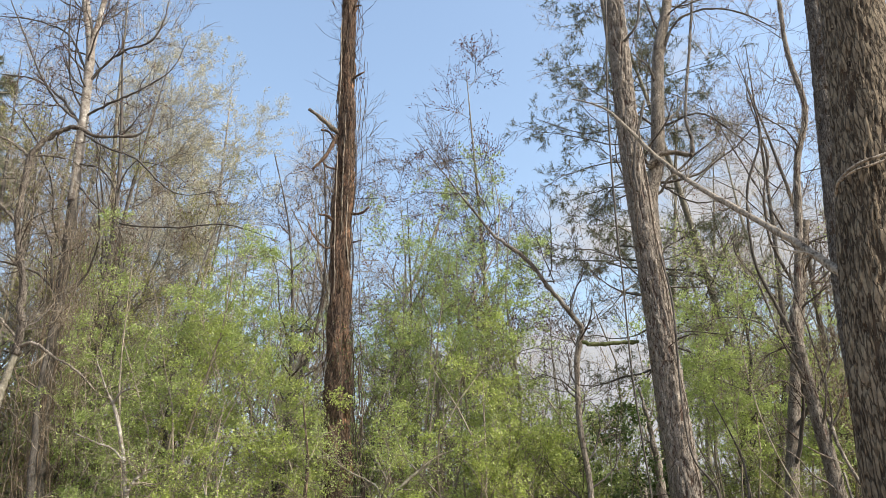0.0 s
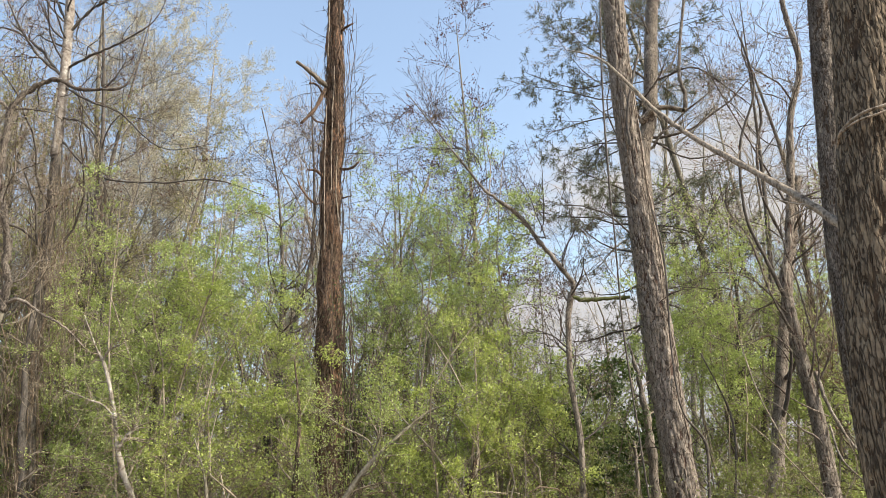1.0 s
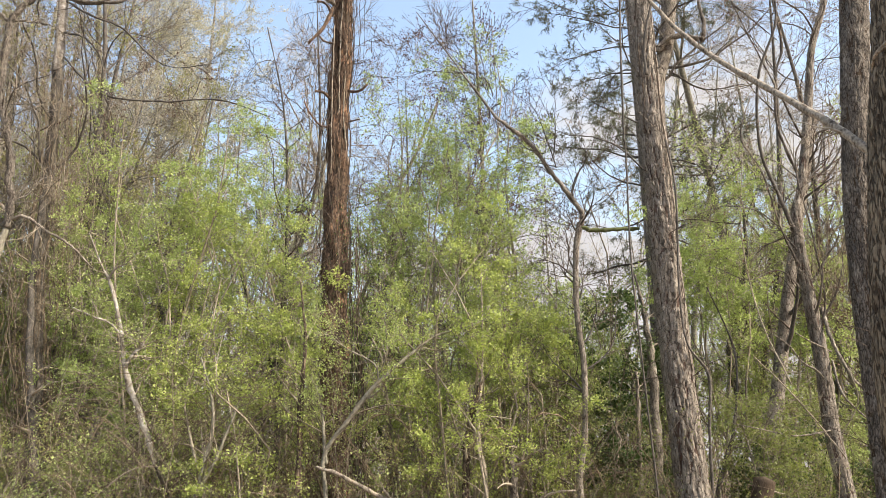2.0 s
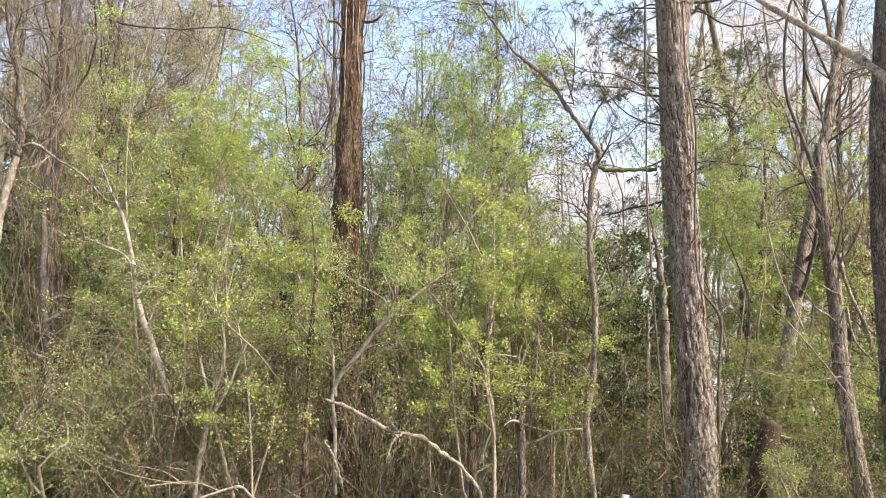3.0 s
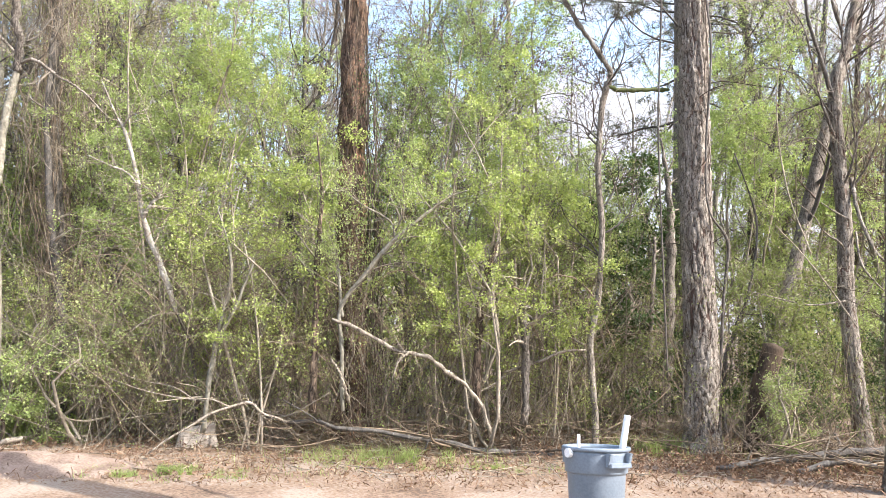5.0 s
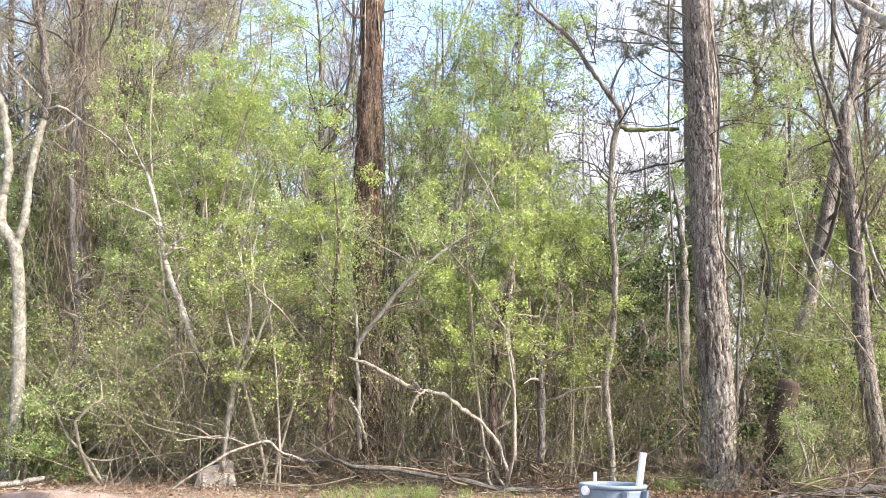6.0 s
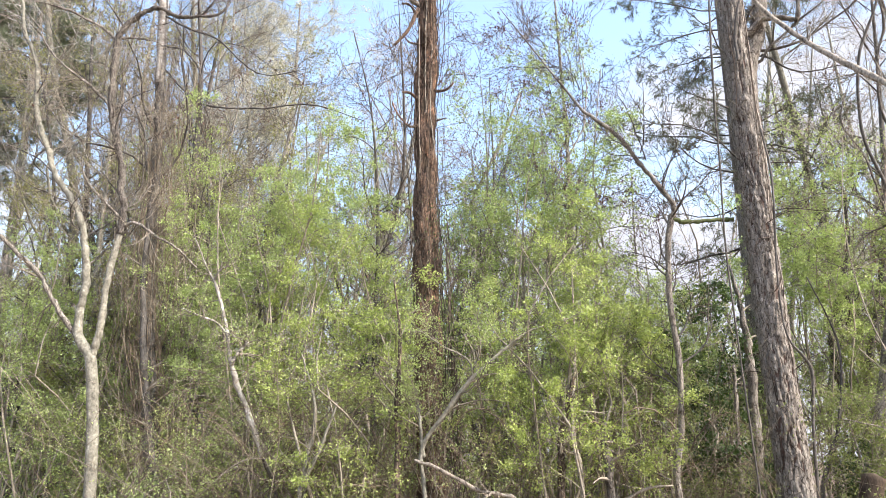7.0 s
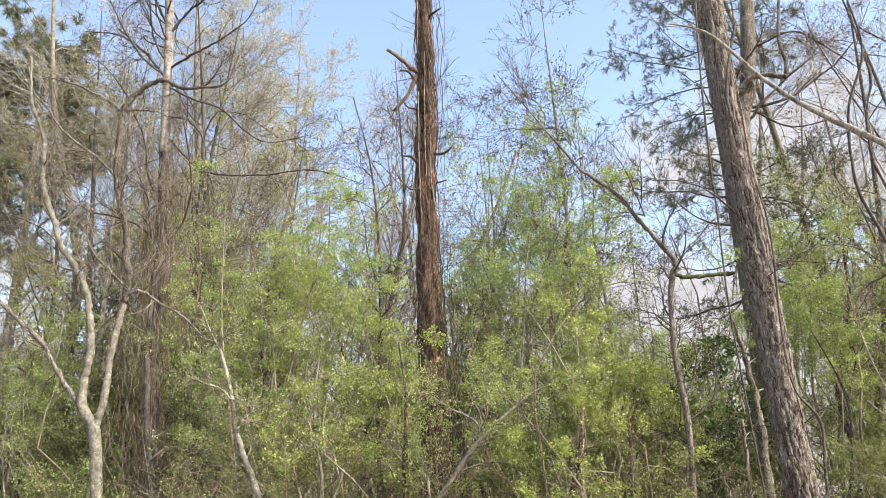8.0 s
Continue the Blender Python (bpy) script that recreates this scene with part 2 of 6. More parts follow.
def spline(ctrl, n):
    """n points on a smooth curve through the control rows (any number of columns)."""
    c = np.array(ctrl, float)
    c = np.vstack([2 * c[0] - c[1], c, 2 * c[-1] - c[-2]])
    u = np.linspace(0, len(c) - 3 - 1e-6, n)
    i = u.astype(int)
    f = (u - i)[:, None]
    a, b, d, e = c[i], c[i + 1], c[i + 2], c[i + 3]
    return 0.5 * (2 * b + (d - a) * f + (2 * a - 5 * b + 4 * d - e) * f ** 2 + (3 * b - a - 3 * d + e) * f ** 3)


def tubes(P, R, sides):
    """Vertices and quads of round tubes along many lines: P (lines, points, 3), R (lines, points)."""
    n, s, _ = P.shape
    T = np.empty_like(P)
    T[:, 1:-1] = P[:, 2:] - P[:, :-2]
    T[:, 0], T[:, -1] = P[:, 1] - P[:, 0], P[:, -1] - P[:, -2]
    T = unit(T)
    main = unit(P[:, -1] - P[:, 0])
    ref = np.where(np.abs(main[:, 2:3]) > 0.8, np.array([[1.0, 0.13, 0.0]]), np.array([[0.11, 0.0, 1.0]]))[:, None, :]
    A = unit(np.cross(T, np.broadcast_to(ref, T.shape)))
    B = np.cross(T, A)
    ang = np.arange(sides) * 2 * math.pi / sides
    V = P[:, :, None] + R[:, :, None, None] * (A[:, :, None] * np.cos(ang)[:, None] + B[:, :, None] * np.sin(ang)[:, None])
    idx = np.arange(n * s * sides).reshape(n, s, sides)
    nxt = np.roll(idx, -1, axis=2)
    Q = np.stack([idx[:, :-1], idx[:, 1:], nxt[:, 1:], nxt[:, :-1]], -1).reshape(-1, 4)
    return V.reshape(-1, 3), Q


def joined(*sets):
    vs, qs, k = [], [], 0
    for v, q in sets:
        vs.append(v)
        qs.append(q + k)
        k += len(v)
    return np.concatenate(vs), np.concatenate(qs)


def sprout(rng, P, R, per, span=(0.25, 1.0), ang=(30, 70), length=(0.5, 1.0), thick=0.5, up=0.1, bend=0.18, seg=5,
           tip=0.25, rmin=0.0022, flat=1.0):
    """Side shoots of the lines P, R: per on each, leaving at an angle, bending and rising. Returns their lines."""
    n, s, _ = P.shape
    k = n * per
    own = np.repeat(np.arange(n), per)
    u = rng.uniform(span[0], span[1], k) * (s - 1 - 1e-4)
    i = u.astype(int)
    f = (u - i)[:, None]
    base = P[own, i] * (1 - f) + P[own, i + 1] * f
    r0 = R[own, i] * (1 - f[:, 0]) + R[own, i + 1] * f[:, 0]
    t = unit(P[own, i + 1] - P[own, i])
    side = rng.normal(size=(k, 3)) * np.array([1, 1, flat])
    side = unit(side - (side * t).sum(1, keepdims=True) * t)
    a = np.radians(rng.uniform(ang[0], ang[1], k))[:, None]
    d = unit(t * np.cos(a) + side * np.sin(a))
    L = rng.uniform(length[0], length[1], k) * (1 - 0.45 * u / (s - 1))
    step = (L / seg)[:, None]
    line = np.empty((k, seg + 1, 3))
    line[:, 0] = base
    turn = rng.normal(0, bend * 0.6, (k, 3))
    for j in range(seg):
        line[:, j + 1] = line[:, j] + d * step
        d = unit(d + turn + rng.normal(0, bend, (k, 3)) + np.array([0, 0, up]))
    rad = np.maximum(r0[:, None] * thick, rmin) * np.linspace(1, tip, seg + 1)[None]
    return line, np.maximum(rad, rmin * 0.6)


def sprays(rng, X, size, tiers=1.7):
    """A smooth uneven field over the points X, about -1.5 to 1.5, that gathers leaves into level sprays."""
    k = unit(rng.normal(size=(9, 3))) * (2 * math.pi / size) * rng.uniform(0.5, 1.3, (9, 1)) * np.array([1, 1, tiers])
    return np.sin(X @ k.T + rng.uniform(0, 6.28, 9)).sum(1) / 2.6


def leaves(rng, P, count, size, jitter=0.03, lean=0.6, slim=0.5, from_u=0.2, small=False, clump=0.0, spray=0.5):
    """count folded leaves (or small plain ones) along the lines P: vertices and faces."""
    n, s, _ = P.shape
    if clump:
        w = np.exp(clump * sprays(rng, P[:, s // 2], spray) + 0.6 * clump * sprays(rng, P[:, s // 2], spray * 3.2))
        own = rng.choice(n, count, p=w / w.sum())
    else:
        own = rng.integers(0, n, count)
    u = rng.uniform(from_u, 1, count) * (s - 1 - 1e-4)
    i = u.astype(int)
    f = (u - i)[:, None]
    c = P[own, i] * (1 - f) + P[own, i + 1] * f + rng.normal(0, jitter, (count, 3))
    d = unit(rng.normal(size=(count, 3)) + np.array([0, 0, 0.25]))
    nrm = rng.normal(size=(count, 3)) * (1 - lean) + np.array([0, 0, lean])
    w_ = unit(np.cross(d, nrm))
    nrm = np.cross(w_, d)
    L = (rng.uniform(0.6, 1.3, count) * size)[:, None]
    if small:
        V = np.stack([c, c + d * L * 0.6 + w_ * L * slim * 0.62 + nrm * L * 0.1, c + d * L - w_ * L * slim * 0.3], 1)
        return V.reshape(-1, 3), np.arange(count * 3).reshape(-1, 3)
    V = np.stack([c, c + d * L * 0.5 + w_ * L * slim * 0.5 + nrm * L * 0.12, c + d * L, c + d * L * 0.5 - w_ * L * slim * 0.5 + nrm * L * 0.12], 1)
    return V.reshape(-1, 3), np.arange(count * 4).reshape(-1, 4)


def needle_tufts(rng, P, per, long, wide=0.009):
    """Tufts of needles round the ends of the lines P."""
    tip, d = P[:, -1].repeat(per, 0), unit(P[:, -1] - P[:, 0]).repeat(per, 0)
    k = len(tip)
    c = tip - d * rng.uniform(0, 0.14, (k, 1))
    v = unit(d * 0.7 + rng.normal(0, 0.55, (k, 3)))
    w_ = unit(np.cross(v, rng.normal(size=(k, 3)))) * wide / 2
    L = rng.uniform(0.6, 1.1, (k, 1)) * long
    return np.stack([c - w_, c + w_, c + v * L + (0, 0, -0.02)], 1).reshape(-1, 3), np.arange(k * 3).reshape(-1, 3)


def trunk_skin(ctrl, rows, sides, relief=None):
    """A thick trunk along control rows (x, y, z, radius) and each face's mean relief; relief(angle, along, radius) moves its skin outwards, in metres."""
    c = spline(ctrl, rows)
    V, Q = tubes(c[None, :, :3], c[None, :, 3], sides)
    lift = np.zeros(len(Q))
    if relief:
        V = V.reshape(rows, sides, 3)
        along = np.concatenate([[0], np.cumsum(np.linalg.norm(np.diff(c[:, :3], axis=0), axis=1))])
        ang = np.arange(sides) * 2 * math.pi / sides
        out = unit(V - c[:, None, :3])
        D = np.array([[relief(a, z, r) for a in ang] for z, r in zip(along, c[:, 3])])
        V = (V + out * D[..., None]).reshape(-1, 3)
        lift = D.reshape(-1)[Q].mean(1)
    return V, Q, lift


def trunk_part(ctrl, rows, sides, relief, outer, fissure_shade, level, parent):
    """A trunk whose open fissures, below the given level of its relief, take a darker colour for shade."""
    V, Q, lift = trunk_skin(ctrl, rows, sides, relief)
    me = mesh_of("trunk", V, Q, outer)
    me.materials.append(fissure_shade)
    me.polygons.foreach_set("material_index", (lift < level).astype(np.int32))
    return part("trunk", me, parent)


def plates(depth, width, tall, seed, edge=0.26):
    """Bark broken into long plates by cracks."""
    def f(a, z, r):
        p = Vector((math.cos(a) * r / width, math.sin(a) * r / width, z / tall + seed))
        p += 0.35 * noise.noise_vector(p * 0.9) + 0.16 * noise.noise_vector(p * 3.7)
        d = noise.voronoi(p)[0]
        e = min(1.0, (d[1] - d[0]) / edge)
        return depth * (e * e * (3 - 2 * e) - 0.5) + depth * 0.3 * noise.noise(p * 3.1)
    return f


def furrows(depth, width, tall, seed, open_=0.2):
    """Flat interlaced ridges with narrow fissures between them."""
    def f(a, z, r):
        p = Vector((math.cos(a) * r / width, math.sin(a) * r / width, z / tall + seed))
        q = p + 0.45 * noise.noise_vector(p * 0.7) + 0.17 * noise.noise_vector(p * 3.1)
        e = min(1.0, abs(noise.noise(q)) / open_)
        return depth * (e * e * (3 - 2 * e) - 0.5) + depth * 0.5 * noise.noise(p * 3.3) + depth * 0.4 * noise.noise(q * 0.5)
    return f


def line_of(ctrl, n=14):
    c = spline(ctrl, n)
    return c[None, :, :3], c[None, :, 3]


def stem(name, ctrl, mat, parent, sides=8, n=24, label="", knots=0.0, seed=0):
    """One limb or stem through control rows (x, y, z, radius), with closed ends, slightly knotty."""
    c = spline(ctrl, n)
    if knots:
        for j in range(n):
            c[j, 3] *= 1 + knots * noise.noise(Vector((seed + 0.3, 1.7, j * 0.9)))
            c[j, :3] += np.array(noise.noise_vector(Vector((seed + 5.3, 0.7, j * 0.55)))) * knots * c[j, 3] * 1.5
    c = np.vstack([c[:1], c, c[-1:]])
    c[0, 3] *= 0.05
    c[-1, 3] *= 0.05
    d0, d1 = unit(c[1, :3] - c[2, :3]), unit(c[-2, :3] - c[-3, :3])
    c[0, :3] += d0 * c[1, 3] * 0.15
    c[-1, :3] += d1 * c[-2, 3] * 0.3
    V, Q = tubes(c[None, :, :3], c[None, :, 3], sides)
    return part(name, mesh_of(name, V, Q, mat), parent, label)


# ---------------------------------------------------------------- ground
def ground_height(x, y):
    h = 0.05 * noise.noise(Vector((x * 0.5, y * 0.5, 0))) + 0.025 * noise.noise(Vector((x * 2.1, y * 2.1, 4)))
    k = min(1.0, max(0.0, (y - 8.6) / 1.5))
    return h * (0.4 + 0.8 * k) - 0.02


def axis(lo, hi, step, far):
    mid = np.arange(lo, hi + step / 2, step)
    grow = np.array([0.4, 1, 2, 4, 8, 16, 34, 70, 150, 320, 700, far])
    return np.concatenate([lo - grow[::-1], mid, hi + grow])


gx, gy = axis(-9, 9, 0.12, 1500), axis(3.5, 16, 0.12, 1500)
gv = np.array([(x, y, ground_height(x, y) if -30 < x < 30 and -20 < y < 40 else 0.0) for y in gy for x in gx])
gi = np.arange(len(gv)).reshape(len(gy), len(gx))
gq = np.stack([gi[:-1, :-1], gi[:-1, 1:], gi[1:, 1:], gi[1:, :-1]], -1).reshape(-1, 4)
M_GROUND = material("leaf_litter_soil", (0.10, 0.07, 0.05), (0.27, 0.225, 0.178), rough=0.95, scale=1.1, bump=0.8, fine=34, third=(0.205, 0.14, 0.095), third_at=0.47)
ground = tagged(new("ground", mesh_of("ground", gv, gq, M_GROUND)), "brown leaf-littered bare soil at the wood's edge", "ground", "", "structure")


# ---------------------------------------------------------------- the tall trees
PINE_PLATE, PINE_RIFT = plates(0.013, 0.07, 0.17, 3.0, 0.15), furrows(0.024, 0.065, 0.42, 2.0, 0.17)


def pine_tree():
    t = thing("pine_tree", "tall pine with thick plated grey-brown bark at the wood's edge", "tree", (3.42, 10.14, 0))
    b = (3.42, 10.14, 0)
    c = [(*b[:2], -0.1, 0.30), (*(3.44, 10.25, 0.33), 0.225), (*(3.43, 10.25, 1.72), 0.198), (*(3.38, 10.25, 4.01), 0.19), (*(3.38, 10.25, 5.81), 0.18),
         (*(3.35, 10.25, 8.41), 0.165), (*(3.44, 10.25, 11), 0.15), (3.55, 10.4, 15.5, 0.13), (3.6, 10.5, 20, 0.05)]
    trunk_part(c, 640, 116, lambda a_, z_, r_: PINE_PLATE(a_, z_, r_) + PINE_RIFT(a_, z_, r_), M_PINE, M_PINE_SHADE, -0.0055, t)
    return t, c


pine, pine_c = pine_tree()


def dead_tree():
    b = (-1.22, 10.7, 0.32)
    t = thing("dead_tree", "dead reddish-brown tree trunk with broken stubs and hanging vines", "tree", (b[0], b[1], 0))
    c = [(b[0], b[1], -0.1, 0.27), (*(-1.25, 10.7, 1.23), 0.19), (*(-1.34, 10.7, 4.01), 0.17), (*(-1.37, 10.7, 7.13), 0.15), (*(-1.33, 10.7, 7.83), 0.14),
         (*(-1.34, 10.7, 9.87), 0.12), (*(-1.32, 10.7, 11.79), 0.105), (-1.3, 10.7, 13.2, 0.09), (-1.27, 10.7, 14.0, 0.03)]
    ridge, flake = furrows(0.020, 0.05, 0.4, 8.0), plates(0.016, 0.08, 0.22, 5.0)
    trunk_part(c, 500, 80, lambda a_, z_, r_: ridge(a_, z_, r_) + flake(a_, z_, r_) + 0.06 * noise.noise(Vector((math.cos(a_) * 1.1, math.sin(a_) * 1.1, z_ * 1.9))), M_DEAD, M_BARK_SHADE, -0.014, t)
    return t, c


dead, dead_c = dead_tree()


def near_tree():
    t = thing("large_tree", "large furrowed dark-barked tree with a bare dead branch", "tree", (2.75, 4.0, 0))
    c = [(2.72, 4.0, -0.1, 0.34), (2.70, 4.0, 0.9, 0.24), (*(2.67, 4, 2.05), 0.205), (*(2.86, 4, 3.39), 0.20), (*(3.17, 4, 5.05), 0.205), (3.5, 4.0, 8.0, 0.18), (3.9, 4.0, 13, 0.1)]
    trunk_part(c, 500, 136, furrows(0.020, 0.030, 0.34, 1.0, 0.19), M_NEAR, M_BARK_SHADE, -0.003, t)
    return t, c


near, near_c = near_tree()

# remaining tall trees: control rows of each trunk
def simple_tree(label, c, mat, name="tree", rows=160, sides=22, relief=None, fissure_shade=None, level=0.0):
    t = thing(name, label, "tree", (c[0][0], c[0][1], 0))
    trunk_part(c, rows, sides, relief or furrows(0.008, 0.06, 0.2, c[0][0]), mat, fissure_shade or mat, level, t)
    return t


second_c = [(4.76, 8.0, -0.1, 0.23), (4.78, 8.0, 0.5, 0.175), (4.80, 8.0, 1.7, 0.165), (4.92, 8.0, 4.2, 0.165), (5.31, 8.0, 7.1, 0.155), (5.61, 8.0, 9.2, 0.145), (6.3, 8.2, 15, 0.06)]
second = simple_tree("tall grey-barked tree with thin side twigs", second_c, M_RIDGE, rows=420, sides=84, relief=furrows(0.018, 0.06, 0.2, 4.0), fissure_shade=M_BARK_SHADE, level=-0.004)

left_c = [(-6.0, 10.4, -0.1, 0.15), (-5.78, 10, 0.65, 0.086), (-5.84, 10, 1.76, 0.080), (-5.91, 10, 2.43, 0.077), (-6.02, 10, 3.05, 0.075), (-6.16, 10, 3.25, 0.070), (-6.25, 10, 3.42, 0.062), (-6.26, 10, 3.78, 0.056), (-6.22, 10, 4.2, 0.052), (-6.31, 10, 4.71, 0.050), (-6.44, 10, 5.15, 0.048), (-6.65, 10, 5.49, 0.046), (-6.93, 10, 5.86, 0.045), (-7.06, 10, 6.19, 0.043), (-7.24, 10, 6.58, 0.042), (-7.39, 10, 6.98, 0.040), (-7.44, 10, 7.57, 0.036), (-7.59, 10, 7.99, 0.032), (-7.8, 10, 8.43, 0.028), (-7.95, 10, 9.3, 0.014)]
left = simple_tree("forked pale smooth-barked tree, bare of leaves", left_c[:8], M_PALE, rows=170, sides=28, relief=furrows(0.007, 0.07, 0.12, 9.0))
stem("limb", left_c[7:], M_PALE, left, sides=10, n=90, knots=0.35, seed=4)
left_r = [(-6.03, 10, 2.98, 0.056), (-5.98, 10, 3.2, 0.056), (-5.94, 10, 3.4, 0.053), (-5.92, 10, 3.73, 0.050), (-5.91, 10, 4.1, 0.049), (-5.87, 10, 4.44, 0.049), (-5.79, 10, 4.86, 0.046), (-5.78, 10, 5.3, 0.044), (-5.86, 10, 5.57, 0.041), (-5.89, 10, 5.94, 0.040), (-6.03, 10, 6.41, 0.039), (-6.16, 10, 6.9, 0.038), (-6.18, 10, 7.49, 0.037), (-6.19, 10, 8.05, 0.035), (-6.07, 10, 8.35, 0.033), (-5.8, 10, 8.57, 0.029), (-5.55, 10, 8.63, 0.026), (-5.26, 10, 8.46, 0.022), (-4.89, 10, 8.44, 0.018), (-4.51, 10, 8.5, 0.014), (-4.32, 10, 9.0, 0.007)]
stem("limb", left_r[:7], M_PALE, left, sides=12, n=50, knots=0.2, seed=2)
stem("limb", [(*q[:3], q[3] * 1.3) for q in left_r[6:]], M_RIDGE, left, sides=10, n=90, knots=0.4, seed=3, label="dark hooked upper limb")

birch_c = [(-5.45, 11.5, -0.1, 0.22), (-5.62, 11.5, 1.2, 0.15), (-5.78, 11.5, 2.26, 0.135), (-6.02, 11.5, 4.3, 0.10), (-6.12, 11.5, 7.0, 0.085), (-6.21, 11.5, 8.63, 0.078), (-6.29, 11.5, 10.07, 0.075), (-6.42, 11.5, 11.52, 0.07), (-6.69, 11.5, 12.65, 0.062), (-7.0, 11.5, 14.6, 0.04)]
birch = simple_tree("tall vine-hung tree with a whitish upper trunk", birch_c, M_GREY)

right_c = [(*(5.96, 11, 0.13)[:2], -0.1, 0.180), (*(5.93, 11, 0.51), 0.115), (*(5.79, 11, 2.09), 0.108), (*(5.79, 11, 3.15), 0.101), (*(5.71, 11, 5.08), 0.079), (*(5.9, 11, 5.86), 0.065), (*(6.17, 11, 7.05), 0.058), (*(6.41, 11, 8.24), 0.050), (*(6.79, 11, 9.33), 0.045), (*(6.74, 11, 10.59), 0.040), (*(6.85, 11, 11.86), 0.032)]
right = simple_tree("slender leaning tree with forked bare limbs", right_c, M_RIDGE_L, rows=420, sides=56, relief=furrows(0.014, 0.055, 0.26, 6.0), fissure_shade=M_PINE_SHADE, level=-0.003)

behind_c = [(4.0, 12.0, -0.1, 0.2), (4.0, 12, 3, 0.16), (*(4.05, 12, 7.6), 0.14), (*(4.36, 12, 9.01), 0.13), (*(4.72, 12, 11.37), 0.115), (*(5.11, 12, 12.82), 0.09), (5.3, 12, 15, 0.04)]
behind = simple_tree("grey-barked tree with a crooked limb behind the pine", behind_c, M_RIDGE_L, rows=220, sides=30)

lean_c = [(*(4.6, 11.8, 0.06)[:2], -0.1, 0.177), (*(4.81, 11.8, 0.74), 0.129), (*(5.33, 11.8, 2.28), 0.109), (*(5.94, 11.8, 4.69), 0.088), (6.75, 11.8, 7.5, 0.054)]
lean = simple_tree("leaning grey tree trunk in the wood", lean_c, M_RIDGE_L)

sap_c = [(*(2.03, 10.2, 0.1)[:2], -0.05, 0.055), (*(2.02, 10.2, 0.52), 0.045), (*(1.98, 10.2, 1.02), 0.045), (*(1.96, 10.2, 1.5), 0.05), (*(2.06, 10.2, 1.99), 0.042), (*(2.11, 10.2, 2.89), 0.042), (*(2.06, 10.2, 3.66), 0.042), (*(2.1, 10.2, 4.52), 0.042), (*(2.19, 10.2, 4.96), 0.05)]
sap = simple_tree("thin crooked sapling with one long slanting limb", [(*q[:3], q[3] * 0.9) for q in sap_c], M_RIDGE_L, name="sapling", rows=160, sides=14)
stem("limb", [(2.21, 10.2, 4.92, 0.036), (2.21, 10.2, 5.14, 0.038), (1.97, 10.2, 5.51, 0.036), (1.77, 10.2, 5.80, 0.034), (1.54, 10.2, 6.17, 0.031), (1.18, 10.2, 6.51, 0.026), (0.94, 10.2, 6.76, 0.022), (-0.14, 10.2, 8.41, 0.006)], M_RIDGE_L, sap, n=60, knots=0.35, seed=9)


# ---------------------------------------------------------------- limbs, vines and twigs of the tall trees
def rng_of(k):
    return np.random.default_rng(k)


def cut(c, lo, hi, n=16):
    """The stretch of a trunk's control rows between two heights, as a line."""
    q = spline(c, 200)
    q = q[(q[:, 2] >= lo) & (q[:, 2] <= hi)]
    q = q[np.linspace(0, len(q) - 1, n).astype(int)]
    return q[None, :, :3], q[None, :, 3]


def vine_lines(rng, c, count, lo, hi, off, wander, n=22, r=(0.003, 0.009)):
    """Vines that climb and hang along a trunk."""
    q = spline(c, 200)
    P, R = np.empty((count, n, 3)), np.empty((count, n))
    for k in range(count):
        a, b = sorted(rng.uniform(lo, hi, 2))
        b = max(b, a + 0.8)
        z = np.linspace(a, b, n)
        ang = rng.uniform(0, 6.28) + np.cumsum(rng.normal(0, 0.12, n))
        d = np.interp(z, q[:, 2], q[:, 3]) + abs(rng.normal(0, off)) + np.cumsum(rng.normal(0, wander, n)) * 0.3
        P[k] = np.stack([np.interp(z, q[:, 2], q[:, 0]) + np.cos(ang) * d, np.interp(z, q[:, 2], q[:, 1]) + np.sin(ang) * d, z], 1)
        R[k] = rng.uniform(*r)
    return P, R


def crown(rng, parent, lines, mat, name="crown"):
    part(name, mesh_of(name, *joined(*[tubes(p, r, k) for p, r, k in lines]), mat), parent, kind="stuff")


# the dead tree: broken stubs, loose strips, vines, brittle twigs
def stubs(ctrls):
    for ctrl in ctrls:
        ctrl = [(*q[:3], q[3] * 0.75) for q in ctrl]
        stem("broken_stub", ctrl, M_RIDGE_L if ctrl[0][3] > 0.043 else M_DEAD, dead, n=10, knots=0.25, seed=ctrl[0][2], sides=8)


